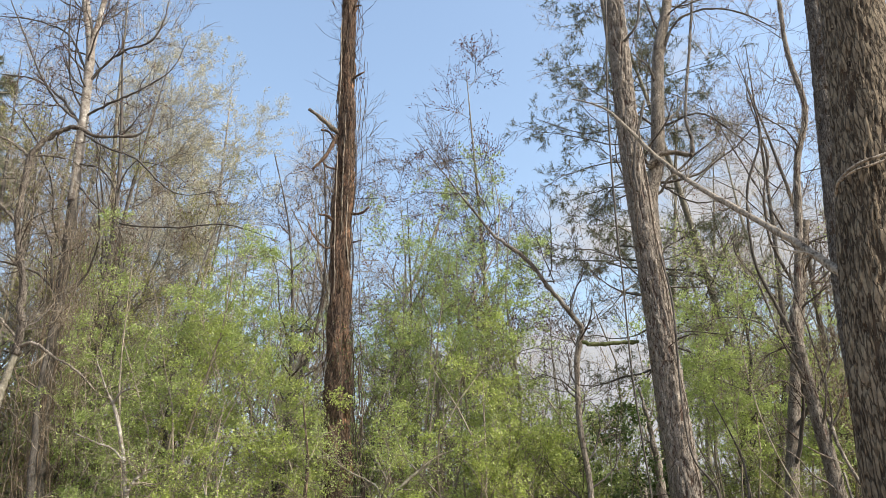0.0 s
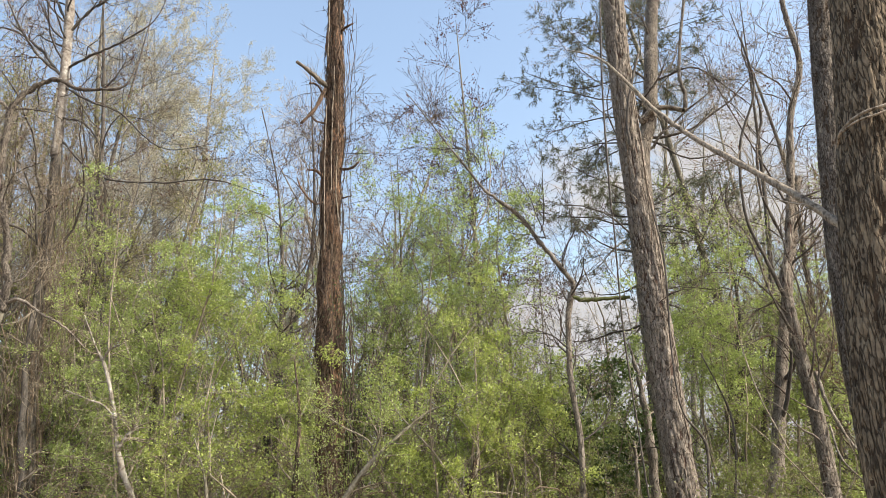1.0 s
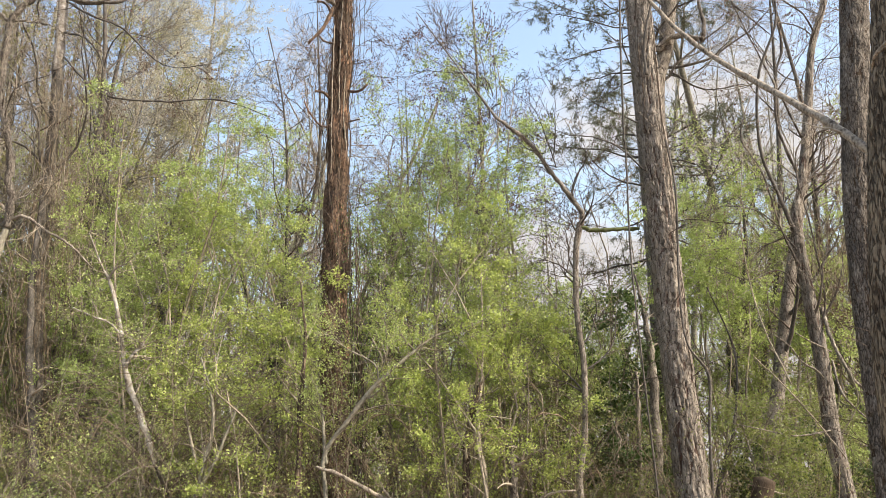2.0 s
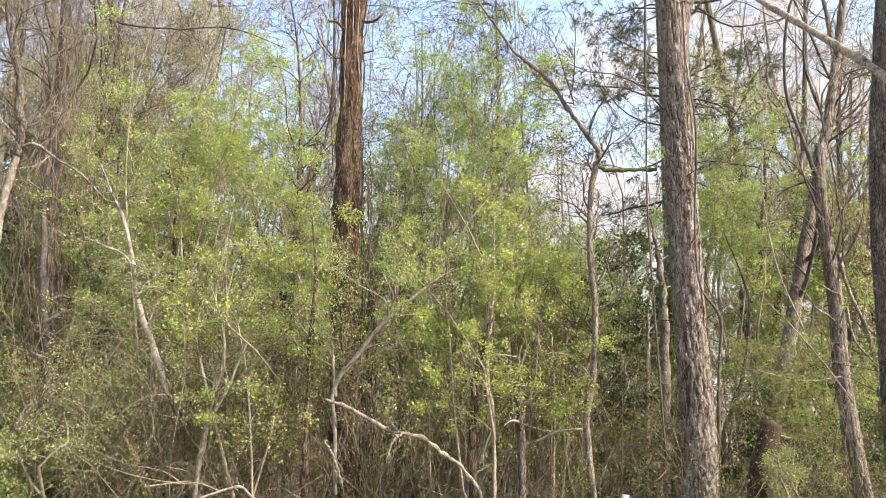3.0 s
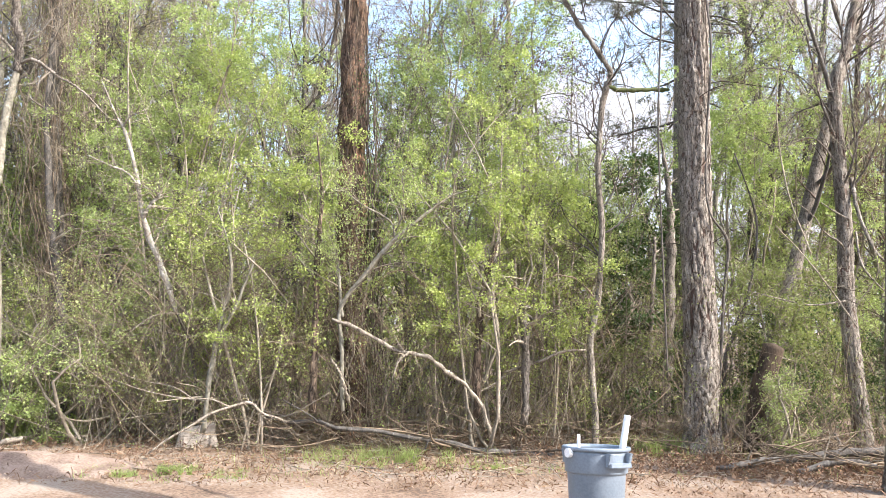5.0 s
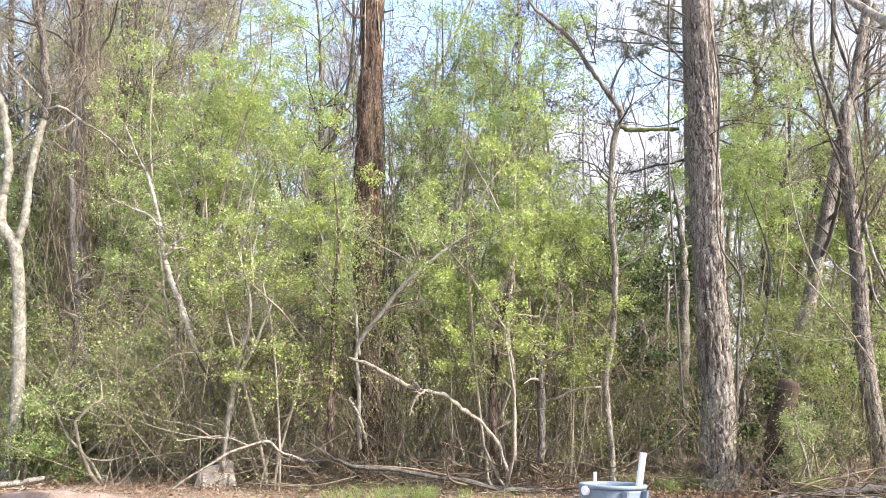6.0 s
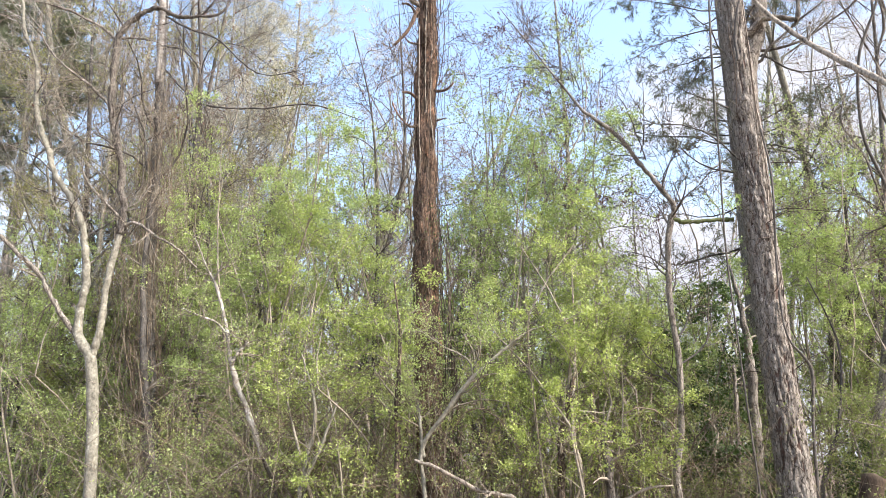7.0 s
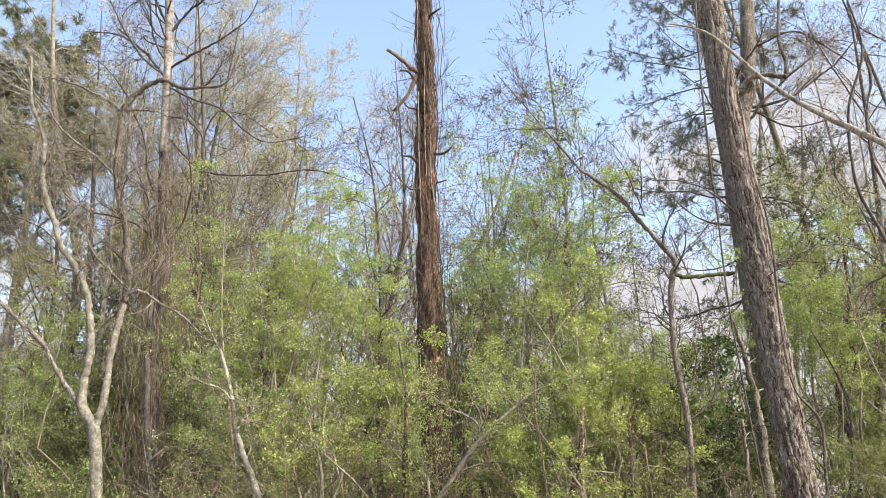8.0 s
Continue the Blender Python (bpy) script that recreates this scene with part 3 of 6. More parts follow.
stubs([[(*(-1.44, 10.65, 8.81), 0.06), (*(-1.67, 10.5, 8.98), 0.05), (*(-1.93, 10.4, 9.16), 0.035)], [(*(-1.47, 10.6, 8.75), 0.045), (*(-1.61, 10.45, 8.28), 0.04), (*(-1.82, 10.4, 7.99), 0.03)],
             [(*(-1.47, 10.6, 8.59), 0.03), (*(-1.59, 10.5, 8.76), 0.025), (*(-1.72, 10.45, 8.77), 0.02)], [(*(-1.2, 10.65, 7.28), 0.035), (*(-1.02, 10.55, 7.25), 0.028), (*(-0.9, 10.5, 7.33), 0.02)]])
stubs([[(*(-1.41, 10.65, 7.08), 0.04), (*(-1.56, 10.5, 7.18), 0.033), (*(-1.69, 10.4, 7.16), 0.02)], [(*(-1.23, 10.65, 9.95), 0.03), (*(-1.09, 10.5, 9.93), 0.025), (*(-1.01, 10.5, 9.98), 0.015)],
             [(*(-1.38, 10.6, 6.73), 0.028), (*(-1.58, 10.5, 6.62), 0.022), (*(-1.77, 10.4, 6.82), 0.018), (*(-1.85, 10.4, 7.02), 0.012)], [(*(-1.4, 10.6, 8.09), 0.022), (*(-1.59, 10.5, 8.08), 0.02), (*(-1.67, 10.4, 8.14), 0.012)],
             [(*(-1.19, 10.65, 6.77), 0.02), (*(-1.02, 10.6, 6.79), 0.012)], [(*(-1.23, 10.65, 11.58), 0.03), (*(-1.09, 10.5, 11.47), 0.02)]])
for k, (a, b, c_) in enumerate([((-1.44, 10.52, 8.37), (-1.44, 10.5, 7), (-1.42, 10.5, 5.86)), ((-1.32, 10.54, 9.16), (-1.34, 10.52, 7.73), (-1.33, 10.5, 6.8)), ((-1.45, 10.57, 11.28), (-1.43, 10.56, 10.25), (-1.44, 10.55, 9.29)),
                                ((-1.24, 10.53, 8.05), (-1.26, 10.52, 6.81), (-1.17, 10.5, 6.03))]):
    stem("bark_strip", [(*a, 0.006), (*b, 0.011), (*c_, 0.006)], M_BARE, dead, n=26, knots=0.8, seed=k, sides=5)
def loose_bark(rng, c, count, lo, hi):
    """Torn flakes and strips that stand off a trunk, each a thin bowed slab."""
    q = spline(c, 300)
    V, Q = [], []
    for k in range(count):
        z, a, L, w_ = rng.uniform(lo, hi), rng.uniform(0, 6.28), rng.uniform(0.08, 0.42), rng.uniform(0.008, 0.022)
        rows = []
        for u in np.linspace(0, 1, 4):
            zz = z - u * L
            r = np.interp(zz, q[:, 2], q[:, 3]) + 0.008 + 0.055 * u * u * (k % 3 > 0)
            mid_ = np.array([np.interp(zz, q[:, 2], q[:, 0]), np.interp(zz, q[:, 2], q[:, 1]), zz])
            out = np.array([math.cos(a + 0.2 * u), math.sin(a + 0.2 * u), 0.0])
            side = np.array([-out[1], out[0], 0.0]) * w_ * (1 - 0.5 * u)
            rows += [mid_ + out * r - side, mid_ + out * r + side, mid_ + out * (r + 0.006) + side, mid_ + out * (r + 0.006) - side]
        i0 = k * 16
        V += rows
        for j_ in range(3):
            b0 = i0 + j_ * 4
            Q += [(b0 + e, b0 + (e + 1) % 4, b0 + 4 + (e + 1) % 4, b0 + 4 + e) for e in range(4)]
        Q += [(i0, i0 + 3, i0 + 2, i0 + 1), (i0 + 12, i0 + 13, i0 + 14, i0 + 15)]
    return np.array(V), np.array(Q)


part("loose_bark", mesh_of("loose_bark", *loose_bark(rng_of(40), dead_c, 260, 1.0, 13.0), M_REDWOOD, False), dead, "torn flakes of loose bark", "stuff")
g = rng_of(41)
v1 = vine_lines(g, dead_c, 48, 0.2, 12.5, 0.10, 0.08, r=(0.003, 0.007))
v2 = vine_lines(g, [(x + 0.2, y, z, r * 0.7) for x, y, z, r in dead_c], 60, 0.2, 5.4, 0.08, 0.05, r=(0.003, 0.009))
tw = sprout(g, *cut(dead_c, 4.5, 13.2), 120, (0, 1), (25, 75), (0.4, 1.5), 0.05, 0.12, 0.24, 7, rmin=0.006)
tw2 = sprout(g, *tw, 4, (0.2, 1), (30, 70), (0.12, 0.45), 0.6, 0.08, 0.14, 3, rmin=0.0032)
crown(g, dead, [(*v1, 4), (*v2, 4)], M_TWIG, "vines")
crown(g, dead, [(*tw, 3), (*tw2, 3)], M_TWIG)
part("ivy", mesh_of("ivy", *leaves(g, v2[0], 1900, 0.042, jitter=0.09, clump=0.6), M_LEAF_D, False), dead, "dark climbing leaves", "stuff")

# the pine: hanging vines, dead side shoots
g = rng_of(42)
for k, ctrl in enumerate([[(*(3.22, 9.95, 10.99), 0.014), (*(2.98, 9.95, 8.65), 0.015), (*(2.86, 9.95, 6.44), 0.016), (*(2.87, 10, 5.91), 0.012), (*(2.82, 10, 4.4), 0.012), (*(2.85, 10, 3.03), 0.012), (*(2.92, 10, 0.99), 0.014)],
                          [(*(3.44, 10, 10.11), 0.025), (*(3.68, 9.9, 10.44), 0.022), (*(3.84, 9.9, 11.32), 0.018)],
                          [(*(3.61, 10, 8.89), 0.02), (*(3.35, 9.95, 8.05), 0.02), (*(3.28, 10, 7.62), 0.024), (*(3.28, 10, 7.22), 0.02)],
                          [(*(3.47, 10, 6.16), 0.014), (*(3.53, 9.98, 5.35), 0.016), (*(3.45, 10, 3.96), 0.014), (*(3.48, 10, 3.2), 0.014), (*(3.76, 10.1, 2.76), 0.02), (*(3.73, 10.2, 2.02), 0.02), (*(3.67, 10.3, 0.4), 0.022)]]):
    stem("vine", ctrl, M_GREY, pine, n=40, knots=0.2, seed=k, sides=7)
v = vine_lines(g, pine_c, 16, 0.3, 11, 0.02, 0.012, r=(0.003, 0.007))
tw = sprout(g, *cut(pine_c, 2.5, 13), 26, (0, 1), (60, 95), (0.3, 1.4), 0.05, -0.04, 0.14, 6, rmin=0.004)
tw2 = sprout(g, *tw, 4, (0.2, 1), (30, 70), (0.1, 0.5), 0.6, 0.0, 0.14, 3, rmin=0.0025)
crown(g, pine, [(*v, 4), (*tw, 4), (*tw2, 3)], M_TWIG)
b = sprout(g, np.array([[pine_c[0][:3], (pine_c[0][0], pine_c[0][1], 0.7)]]), np.array([[0.24, 0.22]]), 90, (0.1, 1), (40, 80), (0.1, 0.35), 0.015, 0.1, 0.2, 4, rmin=0.003)
crown(g, pine, [(*b, 3)], M_TWIG_G, "root_sprouts")

# the near tree: one long dead branch, a pale vine round the trunk, a few twigs
g = rng_of(43)
br = [(*(2.78, 4, 3.27), 0.036), (*(2.72, 4.15, 3.44), 0.030), (*(2.65, 4.4, 3.74), 0.027), (*(2.53, 4.8, 4.17), 0.024), (*(2.34, 5.2, 4.65), 0.022), (*(2.15, 5.6, 5.21), 0.019), (*(1.9, 5.9, 5.87), 0.013), (*(1.77, 6.1, 6.14), 0.009), (*(1.6, 6.3, 6.35), 0.005)]
limb = stem("branch", br, M_BARE, near, n=60, knots=0.18, seed=3, sides=9, label="bare pale dead branch")
P, R = line_of(br, 16)
tw = sprout(g, P, R, 16, (0.2, 1), (35, 80), (0.15, 0.5), 0.3, 0.02, 0.2, 5, rmin=0.002)
crown(g, limb, [(*tw, 3)], M_TWIG_G)
stem("vine", [(*(3.08, 3.72, 4.11), 0.012), (*(2.94, 3.75, 4.07), 0.012), (*(2.81, 3.79, 4.04), 0.011), (*(2.75, 3.88, 4.01), 0.011), (*(2.74, 3.98, 3.97), 0.010), (*(2.79, 4.1, 3.88), 0.008)], M_BARE, near, n=30, knots=0.1, label="pale vine round the trunk")
stem("vine", [(*(3.07, 3.72, 4.07), 0.009), (*(2.9, 3.76, 4.02), 0.009), (*(2.77, 3.8, 3.99), 0.008), (*(2.72, 3.9, 3.97), 0.008)], M_BARE, near, n=24, knots=0.1)

# the second dark tree: bristling thin shoots
g = rng_of(44)
tw = sprout(g, *cut(second_c, 1.0, 10), 70, (0, 1), (50, 95), (0.25, 1.3), 0.03, 0.03, 0.14, 5, rmin=0.003)
tw2 = sprout(g, *tw, 4, (0.2, 1), (30, 70), (0.1, 0.4), 0.6, 0.02, 0.14, 3, rmin=0.0022)
crown(g, second, [(*tw, 3), (*tw2, 3)], M_TWIG)


def limbs(rng, parent, c, lo, hi, count, length, mat, twig, thick=0.4, ang=(35, 65), up=0.06, bend=0.14, per2=7, per3=5, len2=(0.4, 1.1), len3=(0.15, 0.45), bud=0, bud_mat=None, bud_size=0.035):
    """Limbs of their own along a trunk, with joined twigs."""
    b1 = sprout(rng, *cut(c, lo, hi), count, (0, 1), ang, length, thick, up, bend, 9, rmin=0.006)
    for k in range(count):
        part("limb", mesh_of("limb", *tubes(b1[0][k:k + 1], b1[1][k:k + 1], 6), mat), parent)
    b2 = sprout(rng, *b1, per2, (0.2, 1), (25, 65), len2, 0.5, up, 0.14, 5, rmin=0.003)
    b3 = sprout(rng, *b2, per3, (0.2, 1), (25, 65), len3, 0.6, up, 0.14, 3, rmin=0.0032)
    crown(rng, parent, [(*b2, 4), (*b3, 3)], twig)
    if bud:
        part("fruit", mesh_of("fruit", *leaves(rng, b3[0], bud, bud_size, jitter=0.01, slim=0.7, lean=0.2, from_u=0.5), bud_mat or M_BUD, False), parent, kind="stuff")


def limb_set(parent, ctrls, mat, twig, seed, per2=8, per3=6, len2=(0.3, 1.0), len3=(0.12, 0.45), bud=0, slim=0.75):
    """Limbs with courses of their own, and the joined twigs that grow from them."""
    rng = rng_of(seed)
    ctrls = [[(*q[:3], q[3] * slim) for q in c] for c in ctrls]
    for k, c in enumerate(ctrls):
        stem("limb", c, mat, parent, n=40, knots=0.55, seed=seed + k, sides=7)
    P, R = (np.concatenate(q) for q in zip(*[line_of(c) for c in ctrls]))
    b2 = sprout(rng, P, R, per2, (0.15, 1), (30, 75), len2, 0.4, 0.04, 0.22, 6, rmin=0.004)
    b3 = sprout(rng, *b2, per3, (0.2, 1), (25, 70), len3, 0.6, 0.03, 0.2, 3, rmin=0.0032)
    crown(rng, parent, [(*b2, 4), (*b3, 3)], twig)
    if bud:
        part("fruit", mesh_of("fruit", *leaves(rng, b3[0], bud, 0.035, jitter=0.01, slim=0.7, lean=0.2, from_u=0.5), M_BUD, False), parent, kind="stuff")


limbs(rng_of(45), birch, birch_c, 5.5, 14.2, 24, (1.4, 3.6), M_GREY, M_TWIG, thick=0.26, up=0.05, bend=0.2, bud=700)
stem("limb", [(-6.40, 11.5, 11.2, 0.066), (-6.33, 11.45, 12.0, 0.056), (-6.22, 11.4, 12.9, 0.048), (-5.9, 11.3, 14.6, 0.03)], M_WHITE, birch, n=20, knots=0.15)
stem("upper_trunk", [(*p[:3], p[3] * 1.12) for p in [(-6.19, 11.5, 8.1, 0.082)] + birch_c[5:]], M_WHITE, birch, n=40, sides=14, knots=0.06, label="whitish smooth upper trunk")
g = rng_of(46)
v = vine_lines(g, birch_c, 120, 0.4, 8.8, 0.20, 0.15, r=(0.002, 0.007))
v3 = sprout(g, *v, 6, (0, 1), (30, 90), (0.2, 0.7), 0.6, -0.05, 0.2, 4, rmin=0.0024)
crown(g, birch, [(*v, 4), (*v3, 3)], M_TWIG_R, "vines")
v = vine_lines(g, birch_c, 90, 3.4, 9.2, 0.30, 0.2, r=(0.002, 0.006))
v3 = sprout(g, *v, 6, (0, 1), (30, 90), (0.2, 0.8), 0.6, -0.05, 0.2, 4, rmin=0.0024)
crown(g, birch, [(*v, 4), (*v3, 3)], M_TWIG_G, "vines")

limbs(rng_of(47), left, left_c, 3.9, 8.5, 13, (0.8, 2.4), M_RIDGE, M_TWIG_G, thick=0.28, up=0.03, bend=0.2, per2=9, per3=6)
limbs(rng_of(48), left, left_r, 4.9, 8.3, 13, (0.9, 2.6), M_RIDGE, M_TWIG_G, thick=0.28, up=0.0, bend=0.2, per2=9, per3=6)
limb_set(left, [
    [(-6.2, 10, 3.33, 0.058), (-6.44, 10, 3.58, 0.054), (-6.67, 9.98, 3.88, 0.050), (-6.9, 9.95, 4.27, 0.046), (-7.26, 9.92, 4.58, 0.042), (-7.67, 9.88, 4.95, 0.036), (-8.1, 9.85, 5.16, 0.028), (-8.8, 9.8, 5.6, 0.012)],
    [(-6.17, 10, 6.93, 0.034), (-6.55, 9.95, 7.32, 0.028), (-6.97, 9.9, 7.64, 0.024), (-7.34, 9.9, 8.08, 0.018), (-7.47, 9.9, 8.51, 0.012)],
    [(-6.2, 10, 8.08, 0.036), (-6.44, 10, 8.3, 0.030), (-7.01, 9.95, 8.63, 0.024), (-7.62, 9.9, 8.84, 0.014)],
    [(-6.17, 10, 8.12, 0.026), (-5.84, 10, 8.1, 0.020), (-5.5, 10, 8.0, 0.012), (-5.2, 10, 7.7, 0.007)],
    [(-5.78, 10, 5.08, 0.030), (-6.09, 9.95, 5.4, 0.026), (-6.38, 9.9, 5.74, 0.021), (-6.49, 9.9, 6.11, 0.012)],
    [(-5.8, 10, 4.95, 0.034), (-5.56, 9.95, 5.02, 0.030), (-5.19, 9.9, 4.79, 0.027), (-4.83, 9.85, 4.58, 0.020), (-4.45, 9.8, 4.22, 0.011)]], M_RIDGE_L, M_TWIG_G, 760, per2=10, per3=6)
limbs(rng_of(49), right, right_c, 3.4, 13, 18, (0.9, 2.8), M_RIDGE, M_TWIG_G, thick=0.22, up=0.06, bend=0.2, per2=9, per3=7)
stem("limb", [(*(5.77, 11, 4.74), 0.038), (*(5.45, 10.9, 5.65), 0.028), (*(5.22, 10.8, 6.38), 0.024), (*(5.3, 10.7, 7.55), 0.021), (*(5.68, 10.6, 8.57), 0.018), (*(5.64, 10.6, 9.62), 0.014)], M_GREY, right, n=40, knots=0.25)
for k, c in enumerate([[(*(5.8, 11, 2.74), 0.016), (*(5.62, 10.8, 2.88), 0.015), (*(5.35, 10.7, 3.02), 0.012), (*(5.14, 10.6, 3.24), 0.009), (*(4.83, 10.6, 3.48), 0.005)],
                       [(*(5.96, 11, 3.2), 0.014), (*(5.51, 10.7, 3.31), 0.012), (*(5.26, 10.6, 3.42), 0.007)],
                       [(*(5.9, 10.9, 3.06), 0.016), (*(5.81, 10.6, 2.55), 0.015), (*(6.04, 10.5, 2.2), 0.010)],
                       [(*(5.72, 10.9, 2.07), 0.012), (*(5.14, 10.7, 1.99), 0.011), (*(4.63, 10.6, 2.07), 0.009), (*(4.12, 10.5, 2.17), 0.005)],
                       [(*(5.91, 11, 3.86), 0.03), (*(5.88, 10.8, 3.37), 0.026), (*(5.98, 10.6, 2.79), 0.02), (*(6.22, 10.5, 2.47), 0.014)]]):
    stem("shoot", c, M_RIDGE_L, right, n=26, knots=0.3, seed=60 + k, sides=6, label="pale arching shoot")
limbs(rng_of(50), lean, lean_c, 3.0, 7.2, 8, (0.8, 2.0), M_GREY, M_TWIG)
limbs(rng_of(51), behind, behind_c, 6, 14.5, 16, (1.2, 3.2), M_RIDGE, M_TWIG_G, thick=0.22, bend=0.2, per2=9, per3=7)
stem("limb", [(4.13, 11.9, 8.71, 0.06), (4.32, 11.8, 8.92, 0.054), (4.64, 11.8, 8.98, 0.05), (4.92, 11.8, 8.93, 0.046), (4.99, 11.8, 9.24, 0.036), (4.97, 11.8, 9.87, 0.031), (5.37, 11.8, 11.75, 0.027), (5.66, 11.8, 13.23, 0.022)], M_RIDGE_L, behind, n=52, knots=0.3, label="crooked hooked limb")
limbs(rng_of(52), sap, sap_c, 2.5, 5.4, 13, (0.5, 1.4), M_GREY, M_TWIG, thick=0.35)
stem("limb", [(2.19, 10.2, 4.88, 0.028), (2.46, 10.22, 4.85, 0.033), (2.68, 10.25, 4.88, 0.031), (3.05, 10.3, 4.9, 0.028)], material("mossy_bark", (0.04, 0.05, 0.018), (0.10, 0.115, 0.045), bump=0.6), sap, n=24, knots=0.5, label="mossy level limb")
limbs(rng_of(53), sap, [(*(2.19, 10.2, 4.92), 0.03), (*(1.96, 10.2, 5.7), 0.028), (*(1.02, 10.2, 6.94), 0.024), (*(-0.14, 10.2, 8.41), 0.012)], 5.2, 8.2, 22, (0.5, 1.7), M_GREY, M_TWIG, thick=0.35, bend=0.2)

limb_set(birch, [
    [(*(-6.36, 11.5, 10.59), 0.036), (*(-5.98, 11.4, 11.02), 0.029), (*(-5.6, 11.3, 11.23), 0.024), (*(-5.11, 11.2, 11.35), 0.020), (*(-4.89, 11.1, 11.83), 0.016), (*(-4.86, 11.1, 12.52), 0.012)],
    [(*(-6.24, 11.5, 9.58), 0.032), (*(-5.83, 11.3, 9.29), 0.026), (*(-5.39, 11.2, 9.26), 0.022), (*(-5.09, 11.1, 9.58), 0.016), (*(-5.02, 11.1, 9.89), 0.010)],
    [(*(-6.26, 11.5, 9.89), 0.029), (*(-5.64, 11.2, 9.97), 0.023), (*(-5.07, 11, 10.09), 0.019), (*(-4.53, 10.9, 10.45), 0.013), (*(-4.3, 10.9, 11.17), 0.007)],
    [(*(-6.33, 11.5, 9.76), 0.032), (*(-6.66, 11.4, 10.01), 0.026), (*(-6.94, 11.3, 10.39), 0.022), (*(-7.22, 11.2, 10.9), 0.018), (*(-7.69, 11.2, 11.85), 0.014), (*(-8.05, 11.2, 12.55), 0.010)],
    [(*(-6.27, 11.5, 9.64), 0.032), (*(-6.87, 11.6, 10.41), 0.026), (*(-7.49, 11.7, 10.9), 0.020), (*(-8.23, 11.8, 11.12), 0.014)]], M_GREY, M_TWIG, 700, per2=15, per3=7, len2=(0.4, 1.4), bud=500, slim=0.85)
limb_set(birch, [
    [(*(-6.27, 11.5, 9.52), 0.026), (*(-5.59, 11.2, 8.99), 0.022), (*(-4.97, 11, 8.62), 0.019), (*(-4.38, 10.9, 8.02), 0.014), (*(-3.95, 10.8, 7.79), 0.010), (*(-3.31, 10.8, 7.88), 0.006)],
    [(*(-6.12, 11.5, 8.39), 0.024), (*(-5.23, 11.1, 7.5), 0.020), (*(-4.2, 10.9, 7.25), 0.017), (*(-3.25, 10.8, 7.22), 0.013), (*(-2.34, 10.7, 6.85), 0.007)],
    [(*(-6.44, 11.5, 10.98), 0.029), (*(-6.96, 11.6, 11.89), 0.022), (*(-7.76, 11.7, 12.35), 0.016), (*(-8.53, 11.8, 12.56), 0.010)],
    [(*(-6.19, 11.5, 8.86), 0.022), (*(-5.58, 11.1, 8.49), 0.019), (*(-5.17, 10.9, 7.88), 0.014), (*(-5.05, 10.8, 7.04), 0.009)]], M_GREY, M_TWIG, 705, per2=14, per3=7, len2=(0.4, 1.4), bud=400, slim=0.85)
limb_set(right, [
    [(*(5.84, 11, 6.05), 0.045), (*(5.54, 10.8, 6.77), 0.034), (*(5.58, 10.7, 7.54), 0.030), (*(5.75, 10.7, 8.13), 0.030), (*(5.73, 10.7, 8.86), 0.026), (*(5.66, 10.7, 9.39), 0.019), (*(5.74, 10.7, 9.81), 0.013)],
    [(*(6.51, 11, 8.55), 0.030), (*(6.24, 10.8, 8.78), 0.024), (*(5.81, 10.7, 9.04), 0.019), (*(5.6, 10.6, 9.29), 0.012)],
    [(*(6.01, 11, 6.64), 0.030), (*(5.59, 10.8, 7.49), 0.022), (*(5.24, 10.7, 8.31), 0.018), (*(4.95, 10.6, 9.05), 0.012), (*(4.91, 10.6, 10), 0.007)]], M_RIDGE, M_TWIG_G, 720, per2=12, per3=7, bud=150, slim=0.62)
limb_set(right, [
    [(*(5.78, 11, 4.23), 0.038), (*(5.38, 10.8, 5.01), 0.026), (*(5.16, 10.7, 5.91), 0.022), (*(4.85, 10.6, 6.46), 0.017), (*(5.09, 10.6, 7.19), 0.012)],
    [(*(5.78, 11, 3.4), 0.034), (*(5.93, 10.9, 3.96), 0.027), (*(5.83, 10.8, 5.02), 0.022), (*(5.76, 10.8, 6.22), 0.018), (*(6.32, 10.8, 6.95), 0.011)],
    [(*(5.77, 11, 3.98), 0.022), (*(5.23, 10.7, 4.36), 0.017), (*(4.65, 10.5, 4.18), 0.012), (*(4.14, 10.4, 4.34), 0.007)],
    [(*(5.75, 11, 4.66), 0.022), (*(5.1, 10.7, 5.23), 0.017), (*(4.45, 10.5, 5.31), 0.012), (*(3.85, 10.4, 5.1), 0.007)]], M_RIDGE, M_TWIG_G, 726, per2=12, per3=7, bud=150, slim=0.6)
limb_set(behind, [
    [(*(4.69, 12, 11.09), 0.05), (*(5.07, 11.9, 11.99), 0.04), (*(5.49, 11.8, 12.27), 0.034), (*(5.98, 11.7, 12.26), 0.03), (*(6.47, 11.6, 12.01), 0.025), (*(6.95, 11.5, 11.53), 0.016)],
    [(*(4.59, 12, 9.69), 0.035), (*(5.02, 11.8, 9.8), 0.03), (*(5.31, 11.7, 9.72), 0.026), (*(5.72, 11.6, 9.24), 0.02), (*(6.11, 11.5, 8.72), 0.012)],
    [(*(4.81, 12, 11.93), 0.04), (*(4.64, 12, 12.83), 0.03), (*(4.52, 12, 13.76), 0.02)],
    [(*(4.35, 12, 8.4), 0.03), (*(4.84, 11.8, 7.93), 0.022), (*(5.53, 11.7, 7.97), 0.014)]], M_RIDGE, M_TWIG_G, 740, per2=12, per3=7, bud=500, slim=0.65)

